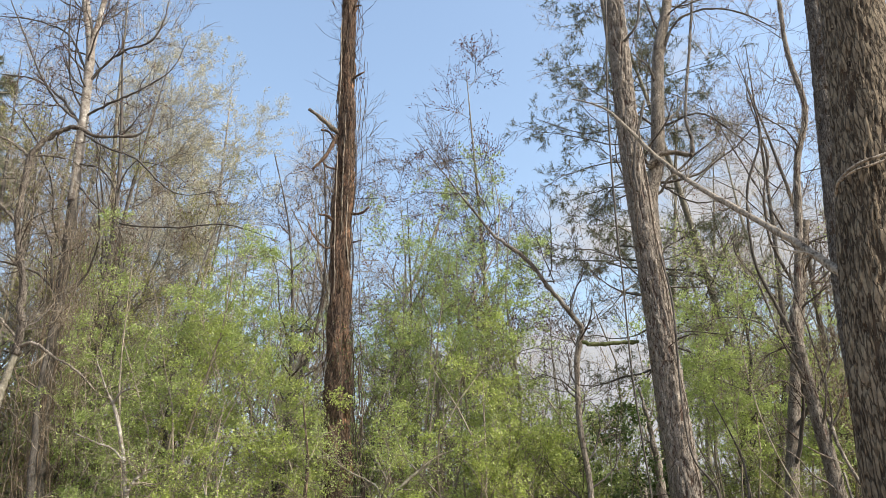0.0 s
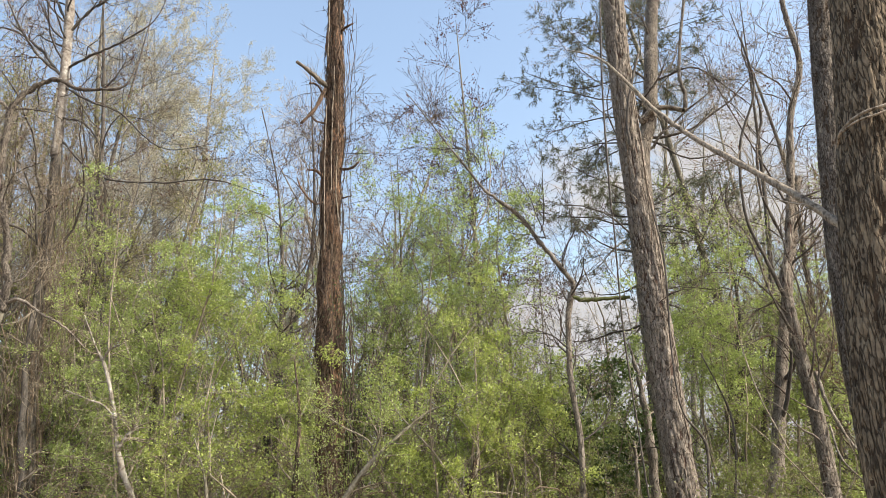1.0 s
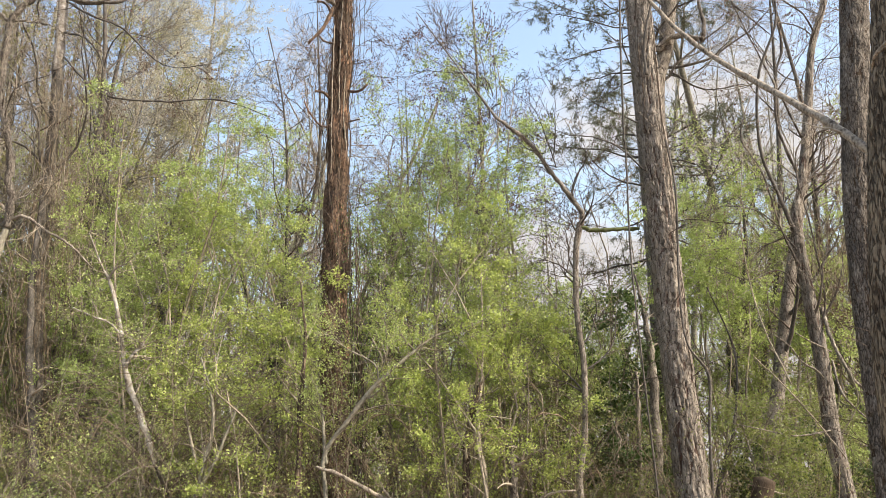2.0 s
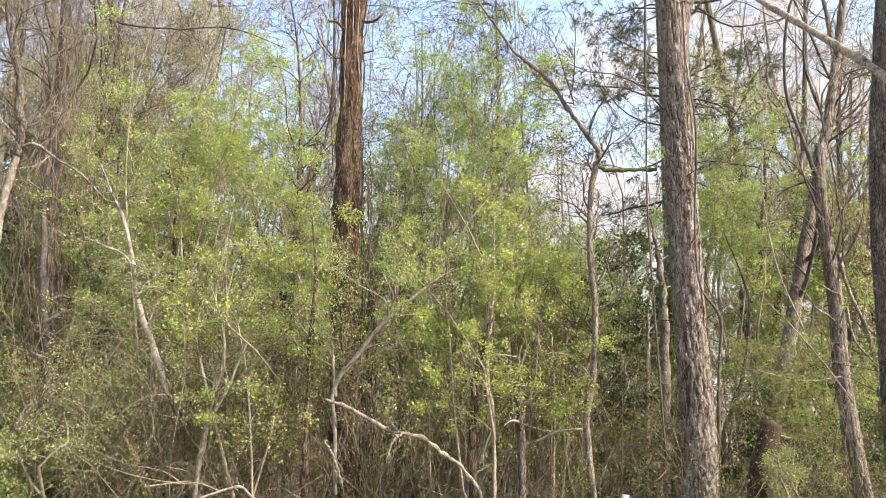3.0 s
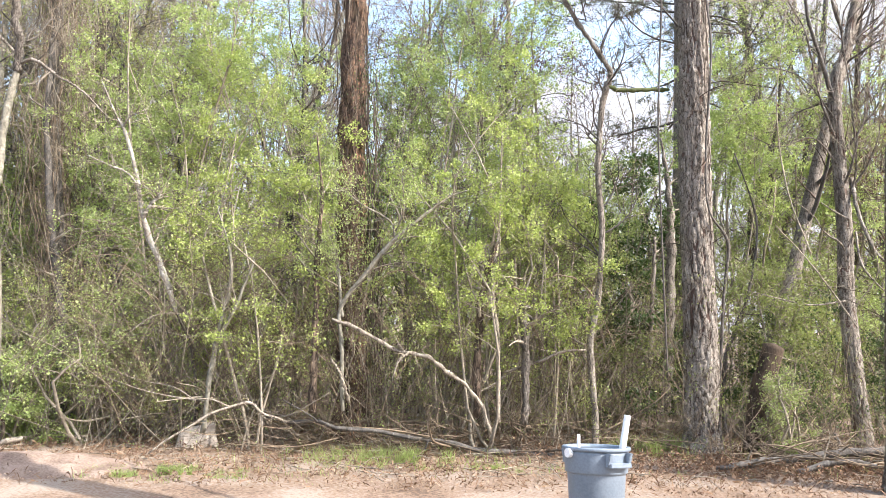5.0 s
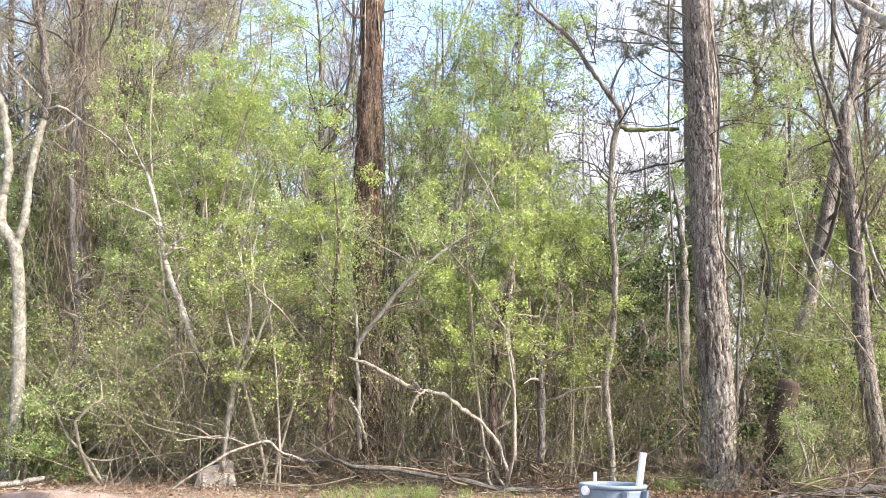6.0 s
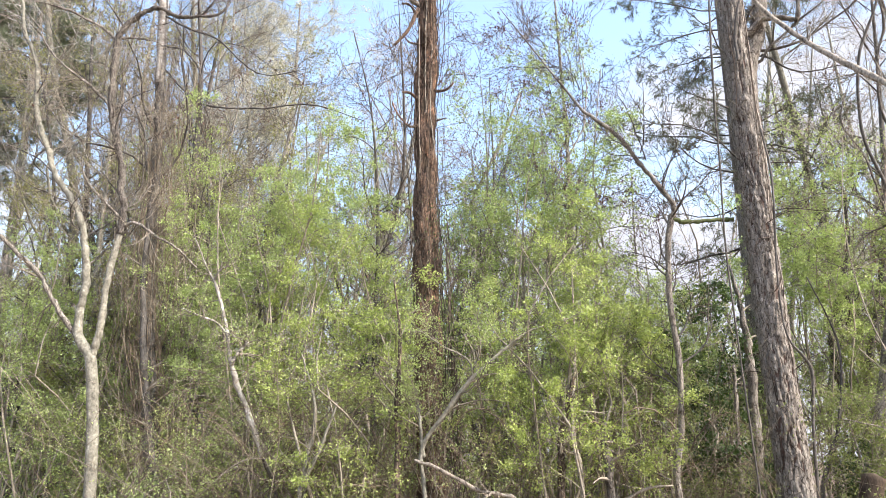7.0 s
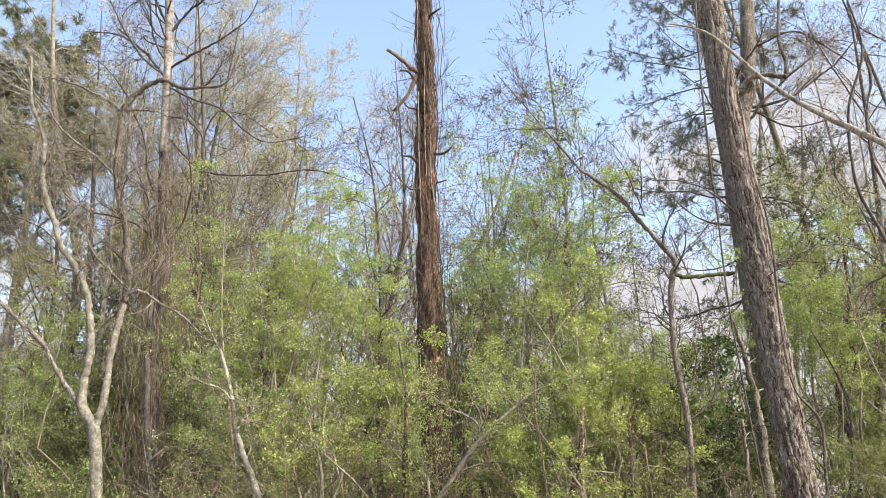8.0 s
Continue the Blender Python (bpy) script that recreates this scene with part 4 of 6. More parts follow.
thin_c = [(-2.37, 12.5, -0.05, 0.055), (-2.43, 12.5, 3.0, 0.044), (-2.40, 12.5, 5.4, 0.034), (-2.47, 12.5, 7.0, 0.024), (-2.62, 12.5, 8.2, 0.014), (-2.95, 12.5, 9.6, 0.006)]
thin = simple_tree("thin dark bare tree behind the shrubs", thin_c, M_GREY, rows=60, sides=10)
limbs(rng_of(54), thin, thin_c, 4.5, 9.2, 22, (0.7, 2.2), M_TWIG, M_TWIG, thick=0.45, bend=0.22, per2=6, per3=4)


# ---------------------------------------------------------------- shrubs and small leafy trees
def shrub(seed, x, y, tall, spread, count, mat=None, twig=None, stems=6, label="", low=0.35, size=0.042):
    rng = np.random.default_rng(seed)
    t = thing("shrub", label or "tall shrub with fine yellow-green spring leaves", "shrub", (x, y, 0), "shrubs at the wood's edge")
    P, R = np.empty((stems, 9, 3)), np.empty((stems, 9))
    fit = min(1.0, spread * 1.4)
    for k in range(stems):
        a = rng.uniform(0, 2 * math.pi)
        top = np.array([x + math.cos(a) * spread * rng.uniform(0.2, 0.8), y + math.sin(a) * spread * 0.6 * rng.uniform(0.2, 0.8), tall * rng.uniform(0.65, 1.0)])
        foot = np.array([x + rng.normal(0, 0.22 * fit), y + rng.normal(0, 0.22 * fit), -0.03])
        mid = foot * 0.55 + top * 0.45 + np.array([rng.normal(0, 0.38 * fit), rng.normal(0, 0.3 * fit), tall * 0.1])
        r = rng.uniform(0.013, 0.028)
        q1, q3 = foot * 0.75 + mid * 0.25, mid * 0.5 + top * 0.5
        c = spline([(*foot, r), (*(q1 + rng.normal(0, 0.12 * fit, 3) * (1, 1, 0.2)), r * 0.9), (*mid, r * 0.75), (*(q3 + rng.normal(0, 0.28 * fit, 3)), r * 0.5), (*top, r * 0.25)], 9)
        P[k], R[k] = c[:, :3], c[:, 3]
        part("stem", mesh_of("stem", *tubes(P[k:k + 1], R[k:k + 1], 6), twig or M_TWIG_G), t)
    b1 = sprout(rng, P, R, 9, (low, 1), (40, 90), (0.5 * spread, 1.05 * spread), 0.5, 0.0, 0.14, 6, flat=0.5)
    b2 = sprout(rng, *b1, 7, (0.2, 1), (30, 75), (0.25 * fit, 0.6 * fit), 0.6, 0.0, 0.12, 2, flat=0.2)
    b3 = sprout(rng, *b2, 2, (0.2, 1), (30, 75), (0.1, 0.28 * max(fit, 0.5)), 0.7, 0.0, 0.1, 1, flat=0.2)
    part("crown", mesh_of("crown", *joined(tubes(*b1, 3), tubes(*b2, 3), *([tubes(*b3, 3)] if y < 11 else [])), twig or M_TWIG_G), t, kind="stuff")
    count, size = (int(count * 0.8), size * 1.25) if y > 12.5 else (int(count * 1.25), size * 1.06)
    V = joined(leaves(rng, b3[0], int(count * 0.75), size, jitter=0.03, small=True, slim=0.7, clump=0.4), leaves(rng, b2[0], int(count * 0.25), size, small=True, slim=0.6, clump=0.4))
    part("foliage", mesh_of("foliage", *V, mat or (M_LEAF_Y if tall < 6.0 and y < 11.3 else M_LEAF), False), t, kind="stuff")
    return t


for row in [(11, 0.55, 10.0, 4.7, 1.4, 15000), (12, -0.3, 11.6, 7.6, 1.7, 13000), (13, -2.95, 10.7, 5.8, 1.5, 15000), (14, -3.9, 10.8, 7.3, 1.6, 14000),
            (15, 1.0, 11.8, 9.6, 1.6, 14000), (16, 1.3, 10.9, 4.8, 1.0, 9000), (17, -3.0, 12.4, 9.0, 1.7, 17000), (18, -5.2, 12.6, 7.8, 1.6, 14000), (19, -2.35, 9.9, 3.8, 0.9, 8000),
            (20, -4.6, 11.6, 5.2, 1.4, 11000), (21, -1.7, 12.2, 6.2, 1.5, 11000), (22, 2.1, 12.8, 5.6, 1.2, 7000), (23, 0.1, 11.2, 3.6, 1.1, 8000), (24, 1.8, 11.6, 5.6, 0.8, 9000), (82, 0.45, 12.3, 8.8, 1.2, 8000)]:
    shrub(*row, size=0.037)
# understorey shrubs whose darker leaf colour carries the shade
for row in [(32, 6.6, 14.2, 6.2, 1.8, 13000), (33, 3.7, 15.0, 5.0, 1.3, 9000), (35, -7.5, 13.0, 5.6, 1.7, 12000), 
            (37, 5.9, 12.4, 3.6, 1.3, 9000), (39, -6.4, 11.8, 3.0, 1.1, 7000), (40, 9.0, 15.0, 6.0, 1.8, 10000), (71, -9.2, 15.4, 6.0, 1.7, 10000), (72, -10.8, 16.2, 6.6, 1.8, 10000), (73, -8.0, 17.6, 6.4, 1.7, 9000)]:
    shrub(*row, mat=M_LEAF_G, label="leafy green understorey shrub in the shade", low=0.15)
shrub(42, 5.2, 13.0, 7.0, 1.6, 17000, label="tall sunlit green shrub behind the pine", low=0.55, size=0.038)
for row in [(43, 6.5, 13.2, 6.8, 1.6, 18000), (48, 7.7, 12.6, 5.2, 1.4, 12000)]:
    shrub(*row, label="tall sunlit green shrub behind the pine", low=0.2, size=0.038)
for row in [(44, -6.6, 12.8, 6.6, 1.5, 10000), (45, -7.6, 11.8, 4.6, 1.3, 9000), (46, -8.6, 13.6, 7.4, 1.7, 11000), (47, -6.2, 11.2, 2.2, 0.8, 3000), (49, -9.8, 13.2, 6.4, 1.6, 10000), (76, -4.9, 10.6, 2.1, 0.8, 4500), (77, -3.5, 10.9, 2.3, 0.8, 4500), (74, *(-8.96, 12.5, 4.03)[:2], 6.2, 1.6, 11000), (75, *(-11.71, 14, 4.38)[:2], 7.0, 1.7, 11000)]:
    shrub(*row, label="thin green shrub under the bare trees", low=0.2, size=0.036)
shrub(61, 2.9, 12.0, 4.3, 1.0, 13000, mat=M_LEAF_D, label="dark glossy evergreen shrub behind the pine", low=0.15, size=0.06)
for row in [(65, 2.4, 13.2, 5.0, 1.1, 11000), (66, 3.5, 14.2, 5.4, 1.2, 11000), (67, 2.0, 14.6, 5.4, 1.3, 9000), (68, 3.0, 13.4, 4.6, 1.0, 10000), (69, 1.55, 13.6, 4.6, 1.2, 8000), (70, 1.95, 15.4, 6.0, 1.4, 9000)]:
    shrub(*row, label="thin pale green shrub in the gap between trunks", low=0.1, size=0.036)
# shade on this shrub comes from its darker leaf colour
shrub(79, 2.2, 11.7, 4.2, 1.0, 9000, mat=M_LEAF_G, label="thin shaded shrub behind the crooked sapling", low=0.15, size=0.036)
# both low shrubs are darkened by leaf colour to stand for canopy shade
shrub(80, 5.35, 11.5, 2.0, 0.9, 9000, mat=M_LEAF_D, label="low green shrub beyond the stump, shade in its leaf colour", low=0.1, size=0.042)
shrub(81, 7.2, 11.9, 2.4, 1.0, 9000, mat=M_LEAF_D, label="low green shrub beyond the stump, shade in its leaf colour", low=0.1, size=0.042)
shrub(78, 4.75, 10.9, 2.5, 0.5, 4200, mat=M_LEAF_G, label="small green shrub behind the old stump", low=0.5, size=0.04, stems=4)
shrub(62, -4.4, 10.0, 1.9, 0.6, 2600, mat=M_LEAF, label="small leafy green bush at the tangle's edge", low=0.4, size=0.036, stems=4)
shrub(63, *(4.27, 9.6, 0.16)[:2], 1.2, 0.24, 5600, mat=M_GRASS, label="small bright green sapling bush beside the log pile", low=0.1, size=0.026, stems=7)
shrub(64, -5.5, 10.1, 1.15, 0.5, 6000, mat=M_LEAF, label="low bright green bush at the pale tree's foot", low=0.1, size=0.04, stems=7)


# ---------------------------------------------------------------- background wood
def wood_tree(seed, tall, r, mat, twig, leaf=None, low=0.35, wide=1.0, label="bare tall tree with fine spring twigs", group="trees of the wood", n1=20, n2=9, n3=6, fine=0.0048):
    """A grown tree at the origin, to be copied about."""
    rng = np.random.default_rng(seed)
    t = thing("tree", label, "tree", (0, 0, 0), group)
    lx, ly = rng.normal(0, 0.07, 2)
    c = spline([(0, 0, -0.1, r * 1.3), (lx * tall * 0.2, ly * tall * 0.1, tall * 0.2, r), (lx * tall * 0.3 + rng.normal(0, 0.35), ly * tall * 0.3 + rng.normal(0, 0.3), tall * 0.4, r * 0.8), (lx * tall * 0.8 + rng.normal(0, 0.4), ly * tall * 0.6, tall * 0.65, r * 0.55), (lx * tall, ly * tall, tall, r * 0.1)], 16)
    P, R = c[None, :, :3], c[None, :, 3]
    part("trunk", mesh_of("trunk", *tubes(P, R, 9), mat), t)
    b1 = sprout(rng, P, R, n1, (low, 0.98), (30, 60), (tall * 0.16 * wide, tall * 0.34 * wide), 0.40, 0.07, 0.2, 7, rmin=0.006)
    b2 = sprout(rng, *b1, n2, (0.2, 1), (25, 60), (tall * 0.05, tall * 0.13), 0.5, 0.08, 0.16, 3, rmin=0.006)
    b3 = sprout(rng, *b2, n3, (0.15, 1), (25, 60), (0.3, 0.75), 0.6, 0.06, 0.12, 1, rmin=fine)
    for k in range(n1):
        part("limb", mesh_of("limb", *tubes(b1[0][k:k + 1], b1[1][k:k + 1], 4), mat), t)
    part("crown", mesh_of("crown", *joined(tubes(*b2, 3), tubes(*b3, 3)), twig), t, kind="stuff")
    for m, count, size in leaf or []:
        part("foliage", mesh_of("foliage", *leaves(rng, b3[0], int(count * 1.5), size * 0.85, jitter=0.05, small=True, slim=0.6), m, False), t, kind="stuff")
    return t


def wood_pine(seed, tall, r, needles=40, low=0.45, reach=0.2, long=0.19, n2=8, n3=3, wide=0.012, n1=36, thick=0.3, needle=None):
    rng = np.random.default_rng(seed)
    t = thing("pine_tree", "tall pine with dark green needle tufts in the wood", "tree", (0, 0, 0), "pines of the wood")
    c = spline([(0, 0, -0.1, r * 1.2), (0.1, 0, tall * 0.4, r * 0.8), (0, 0.1, tall, r * 0.1)], 14)
    P, R = c[None, :, :3], c[None, :, 3]
    part("trunk", mesh_of("trunk", *tubes(P, R, 10), M_PINE), t)
    b1 = sprout(rng, P, R, n1, (low, 0.99), (60, 100), (tall * reach * 0.5, tall * reach * 1.2), thick, 0.03, 0.16, 6, rmin=0.008)
    b2 = sprout(rng, *b1, n2, (0.25, 1), (30, 70), (0.4, 1.1), 0.5, 0.08, 0.12, 4, rmin=0.005)
    b3 = sprout(rng, *b2, n3, (0.4, 1), (25, 60), (0.15, 0.35), 0.6, 0.1, 0.1, 2, rmin=0.004)
    for k in range(n1):
        part("limb", mesh_of("limb", *tubes(b1[0][k:k + 1], b1[1][k:k + 1], 5), M_GREY), t)
    part("crown", mesh_of("crown", *joined(tubes(*b2, 3), tubes(*b3, 3)), M_TWIG), t, kind="stuff")
    part("needles", mesh_of("needles", *needle_tufts(rng, b3[0], needles, long, wide), needle or M_NEEDLE, False), t, kind="stuff")
    return t


kinds = [wood_tree(101, 16, 0.11, M_PALE, M_TWIG_H), wood_tree(102, 18, 0.12, M_PALE, M_TWIG_H, [(M_BUD, 2000, 0.05)], label="bare tall tree with reddish spring buds"), wood_tree(103, 14, 0.085, M_GREY, M_TWIG_G),
         wood_tree(104, 19, 0.12, M_WHITE, M_TWIG_H, [(M_CATKIN, 20000, 0.065)], 0.4, 0.8, label="tall tree with pale yellow-green spring buds"),
         wood_tree(105, 9, 0.06, M_GREY, M_TWIG_G, [(M_LEAF, 7500, 0.06)], 0.2, 1.0, "young tree in thin bright green spring leaf"),
         wood_tree(106, 13.4, 0.07, M_PALE, M_TWIG, [(M_BUD, 3600, 0.062)], 0.5, 0.55, "slender tree with clusters of dark red seeds", n1=26, n2=8, n3=4),
         wood_tree(107, 11, 0.045, M_PALE, M_TWIG_R, [(M_BUD, 2600, 0.05)], 0.2, 0.9, "young bare tree with reddish twigs")]
kinds.append(wood_tree(118, 15, 0.075, M_PALE, M_TWIG_H, [(M_CATKIN, 5000, 0.05)], 0.15, 1.0, "slim tree veiled in a haze of fine grey twigs", n1=28, n2=11, n3=5))
kinds.append(wood_tree(119, 18.0, 0.11, M_PALE, M_TWIG_H, [(M_CATKIN, 40000, 0.065)], 0.34, 0.66, "tall tree with a round crown of pale spring buds", n1=52, n2=9, n3=7, fine=0.0085))
kinds.append(wood_tree(120, 11.6, 0.08, M_GREY, M_TWIG_G, [(M_OLIVE, 11000, 0.07)], 0.12, 0.85, "vine-hung tree veiled in olive-brown spring buds", n1=32, n2=9, n3=5))
pines = [wood_pine(201, 19, 0.22, 13, 0.40, 0.19, 0.13, 13, 7, 0.010, 60, 0.14, M_NEEDLE_D), wood_pine(202, 16.6, 0.2, 34, 0.66, 0.17, 0.26, 14, 4, 0.028)]
used = set()


def plant(k, x, y, turn, size=1.0):
    m = pose(x, y, 0, 0, 0, turn) @ Matrix.Diagonal((size, size, size, 1))
    if k in used:
        copy_thing(kinds[k], m)
    else:
        kinds[k].matrix_basis = m
        used.add(k)


# the far left of the wood
for row in [(7, -11.2, 15.6, 33, 0.9), (7, -15.2, 20.5, 260), (7, -9.4, 19.5, 300), (7, -8.4, 14.4, 20), (3, -8.8, 23, 200),
            (1, -10, 18, 40), (1, -9.2, 14.5, 90), (0, -12, 29, 100), (6, -8.2, 17.5, 60), (2, -8.6, 15.8, 275), (2, -10.2, 16.5, 80)]:
    plant(*row)
# left of the dead tree
for row in [(8, -6.4, 20, 40), (9, -6.9, 14.2, 20), (9, -8.4, 15.2, 130, 1.05), (9, -5.6, 15.6, 250, 0.9), (9, -9.8, 14.4, 60, 0.95), (2, -6.4, 15.2, 300), (2, -7.2, 19.4, 100), (7, -7.6, 16.4, 200), (7, -5.6, 21, 50),
            (3, -7.6, 22, 20), (0, -6.6, 17, 0), (2, -4.2, 19, 10), (2, -7.8, 15, 190), (4, -6.0, 14.5, 150), (0, -4.6, 21, 140), (2, -6.9, 13.6, 120)]:
    plant(*row)
# behind the leafy shrubs
for row in [(7, -3.9, 20.5, 240), (1, -2.6, 28, 80), (6, -0.4, 17, 30), (7, 0.1, 18.6, 100, 0.8), (7, 1.5, 19.4, 310, 0.72), (6, -1.4, 15, 140), (5, 1.1, 14, 75), 
            (4, 1.2, 15.5, 90), (4, -3.4, 14.5, 45), (4, -0.7, 14.2, 200), (6, 0.3, 20, 110), (6, 1.9, 16.5, 10, 0.8), (6, -2.8, 15.2, 170)]:
    plant(*row)
# behind and beyond the pine
for row in [(7, 3.3, 20, 130, 0.72), (4, 6.6, 14.6, 130), (4, 8.6, 16.4, 250, 1.1), (7, 7.4, 19.0, 80), (7, 9.4, 20.0, 210), (2, 6.5, 15.5, 33),
            (1, 7.8, 17, 120), (2, 9.5, 16, 250), (1, 6.4, 22, 300), (0, 8.5, 25, 70), (1, 11, 22, 10), (4, 7.2, 16.5, 100), (4, 9.5, 18, 20), (6, 7.4, 13.2, 60),
            ]:
    plant(*row)
g = rng_of(70)
for k in range(10):
    y = g.uniform(27, 42)
    x = y * (-0.62 + 1.24 * (k + g.uniform(0.2, 0.8)) / 10)
    if 0.1 < x / y < 0.24:
        continue
    open_sky = -0.16 < x / y < 0.25
    plant(int(g.choice([0, 1, 2, 6])), x, y, g.uniform(0, 360), 0.75 if open_sky else g.uniform(0.8, 1.15))
pines[0].matrix_basis = pose(4.7, 15.2, 0)
pines[1].matrix_basis = pose(-13.9, 19.0, 0, 0, 0, 100)
for x, y, turn in [(-16.2, 19.6, 200)]:
    copy_thing(pines[1], pose(x, y, 0, 0, 0, turn))


# ---------------------------------------------------------------- far woods and undergrowth
def thicket(rng, count, near_y, far_y, half, tall, r, shoots, bow=0.25, lanes=()):
    y = near_y + (far_y - near_y) * rng.uniform(0, 1, count) ** 1.3
    slant = rng.uniform(-half, half, count)
    for a_, b_ in lanes:
        y, slant = y[(slant < a_) | (slant > b_)], slant[(slant < a_) | (slant > b_)]
    x, count = slant * y, len(y)
    h = rng.uniform(tall[0], tall[1], count)
    lean_ = rng.normal(0, bow, (count, 2)) * h[:, None]
    u = np.linspace(0, 1, 6)[None, :, None]
    foot = np.stack([x, y, np.full(count, -0.03)], 1)[:, None]
    top = np.stack([x + lean_[:, 0], y + lean_[:, 1], h], 1)[:, None]
    sag = np.stack([lean_[:, 0], lean_[:, 1], -h * 0.4], 1)[:, None]
    P = foot + (top - foot) * u + sag * (u - u * u) * rng.uniform(-1.0, 0.6, (count, 1, 1)) + np.cumsum(rng.normal(0, 0.045, (count, 6, 3)) * (1, 1, 0.4), 1) * h[:, None, None] * (u > 0)
    R = rng.uniform(r[0], r[1], (count, 1)) * np.linspace(1, 0.4, 6)[None]
    return (P, R), sprout(rng, P, R, shoots, (0.15, 1), (25, 80), (0.12 * tall[1], 0.3 * tall[1]), 0.6, 0.02, 0.2, 3)


g = rng_of(80)
a, b = thicket(g, 400, 25, 60, 0.75, (4, 15), (0.03, 0.10), 10, 0.10, [(0.35, 0.42), (0.16, 0.25)])
far = thing("far_woods", "hazy grey-brown distant woodland stems", "woods", kind="stuff")
part("stems", mesh_of("stems", *joined(tubes(*a, 4), tubes(*b, 3)), M_TWIG_G), far, kind="stuff")
b4 = sprout(g, *b, 3, (0.1, 1), (25, 70), (0.6, 2.0), 0.6, 0.05, 0.15, 1, rmin=0.014)
part("foliage", mesh_of("foliage", *leaves(g, b4[0][b4[0][:, 0, 2] < 6.5], 36000, 0.26, jitter=0.4, small=True, slim=0.6), M_LEAF_G, False), far, kind="stuff")
part("twigs", mesh_of("twigs", *tubes(*b4, 3), M_TWIG_R), far, kind="stuff")

a, b = thicket(g, 700, 14, 28, 0.85, (1.2, 5.2), (0.006, 0.022), 5, 0.4, [(0.33, 0.44)])
mid = thing("understorey", "tangled understorey of brown stems and green leaves", "undergrowth", kind="stuff")
part("stems", mesh_of("stems", *joined(tubes(*a, 4), tubes(*b, 3)), M_TWIG), mid, kind="stuff")
# darker leaves here: the shade under the trees is put into their colour
part("foliage", mesh_of("foliage", *leaves(g, b[0], 60000, 0.10, jitter=0.22, small=True, slim=0.6), M_LEAF_G, False), mid, kind="stuff")

a, b = thicket(g, 620, 10.1, 14.5, 0.7, (0.5, 2.7), (0.002, 0.0065), 4, 0.5)
b2 = sprout(g, *b, 2, (0.2, 1), (30, 80), (0.1, 0.45), 0.7, 0.0, 0.22, 2)
low = thing("undergrowth", "dense tangle of bare brown canes and vines", "undergrowth", kind="stuff")
part("canes", mesh_of("canes", *joined(tubes(*a, 4), tubes(*b, 3), tubes(*b2, 3)), M_TWIG_R), low, kind="stuff")
# leaves right of this x get a darker colour in place of shade
shade_tint = b2[0][:, 0, 0] > 2.6
part("foliage", mesh_of("foliage", *leaves(g, b2[0][~shade_tint], 50000, 0.030, jitter=0.07, small=True, slim=0.6, clump=0.8), M_OLIVE, False), low, kind="stuff")
part("foliage", mesh_of("foliage", *leaves(g, b2[0][shade_tint], 18000, 0.04, jitter=0.07, small=True, slim=0.6, clump=0.8), M_LEAF_G, False), low, kind="stuff")
part("foliage", mesh_of("foliage", *leaves(g, b2[0][~shade_tint], 34000, 0.030, jitter=0.07, small=True, slim=0.6, clump=0.8), M_LEAF, False), low, kind="stuff")
a, b = thicket(g, 130, 9.9, 13.5, 0.60, (0.8, 2.8), (0.0025, 0.007), 5, 0.45)
cane = thing("brush_tangle", "tangle of pale dry canes among the shrubs", "undergrowth", kind="stuff")
part("canes", mesh_of("canes", *joined(tubes(*a, 5), tubes(*b, 3)), M_TWIG_G), cane, kind="stuff")


def arches(rng, count, xs, ys, zs, span, r):
    """Thin canes that rise, bow over and hang down again."""
    x, y, z = rng.uniform(*xs, count), rng.uniform(*ys, count), rng.uniform(*zs, count)
    L, side = rng.uniform(*span, count), rng.choice([-1, 1], count)
    u = np.linspace(0, 1, 10)[None]
    P = np.stack([x[:, None] + side[:, None] * L[:, None] * (u - 0.3), y[:, None] + rng.normal(0, 0.25, (count, 1)) * u,
                  z[:, None] - L[:, None] * (rng.uniform(1.2, 3.0, (count, 1)) * (u - rng.uniform(0.3, 0.6, (count, 1))) ** 2 + rng.normal(0, 0.25, (count, 1)) * u)], -1)
    P += np.cumsum(rng.normal(0, 0.022, P.shape), 1)
    P[..., 2] = np.maximum(P[..., 2], 0.05)
    R = rng.uniform(*r, count)[:, None] * np.linspace(1, 0.4, 10)[None]
    return P, R


a = arches(g, 170, (-4.9, -1.2), (9.6, 10.3), (0.8, 2.9), (0.9, 2.2), (0.0025, 0.0065))
a2 = sprout(g, *a, 5, (0.1, 1), (30, 80), (0.15, 0.5), 0.6, 0.0, 0.16, 3)
part("canes", mesh_of("canes", *joined(tubes(*a, 4), tubes(*a2, 3)), M_TWIG_R), cane, kind="stuff")
b = arches(g, 60, (-3.8, 1.8), (9.9, 10.6), (0.8, 2.4), (0.8, 2.0), (0.004, 0.012))
b2 = sprout(g, *b, 6, (0.1, 1), (30, 80), (0.15, 0.6), 0.5, 0.0, 0.18, 3)
part("vines", mesh_of("vines", *joined(tubes(*b, 5), tubes(*b2, 3)), M_TWIG_R), cane, "dark bowed vines", kind="stuff")
c_ = arches(g, 90, (1.4, 3.3), (10.7, 11.8), (0.5, 2.6), (0.6, 1.6), (0.003, 0.009))
c2 = sprout(g, *c_, 6, (0.1, 1), (30, 80), (0.15, 0.5), 0.6, 0.0, 0.18, 3)
part("vines", mesh_of("vines", *joined(tubes(*c_, 4), tubes(*c2, 3)), M_TWIG_R), cane, "dark bowed vines", kind="stuff")
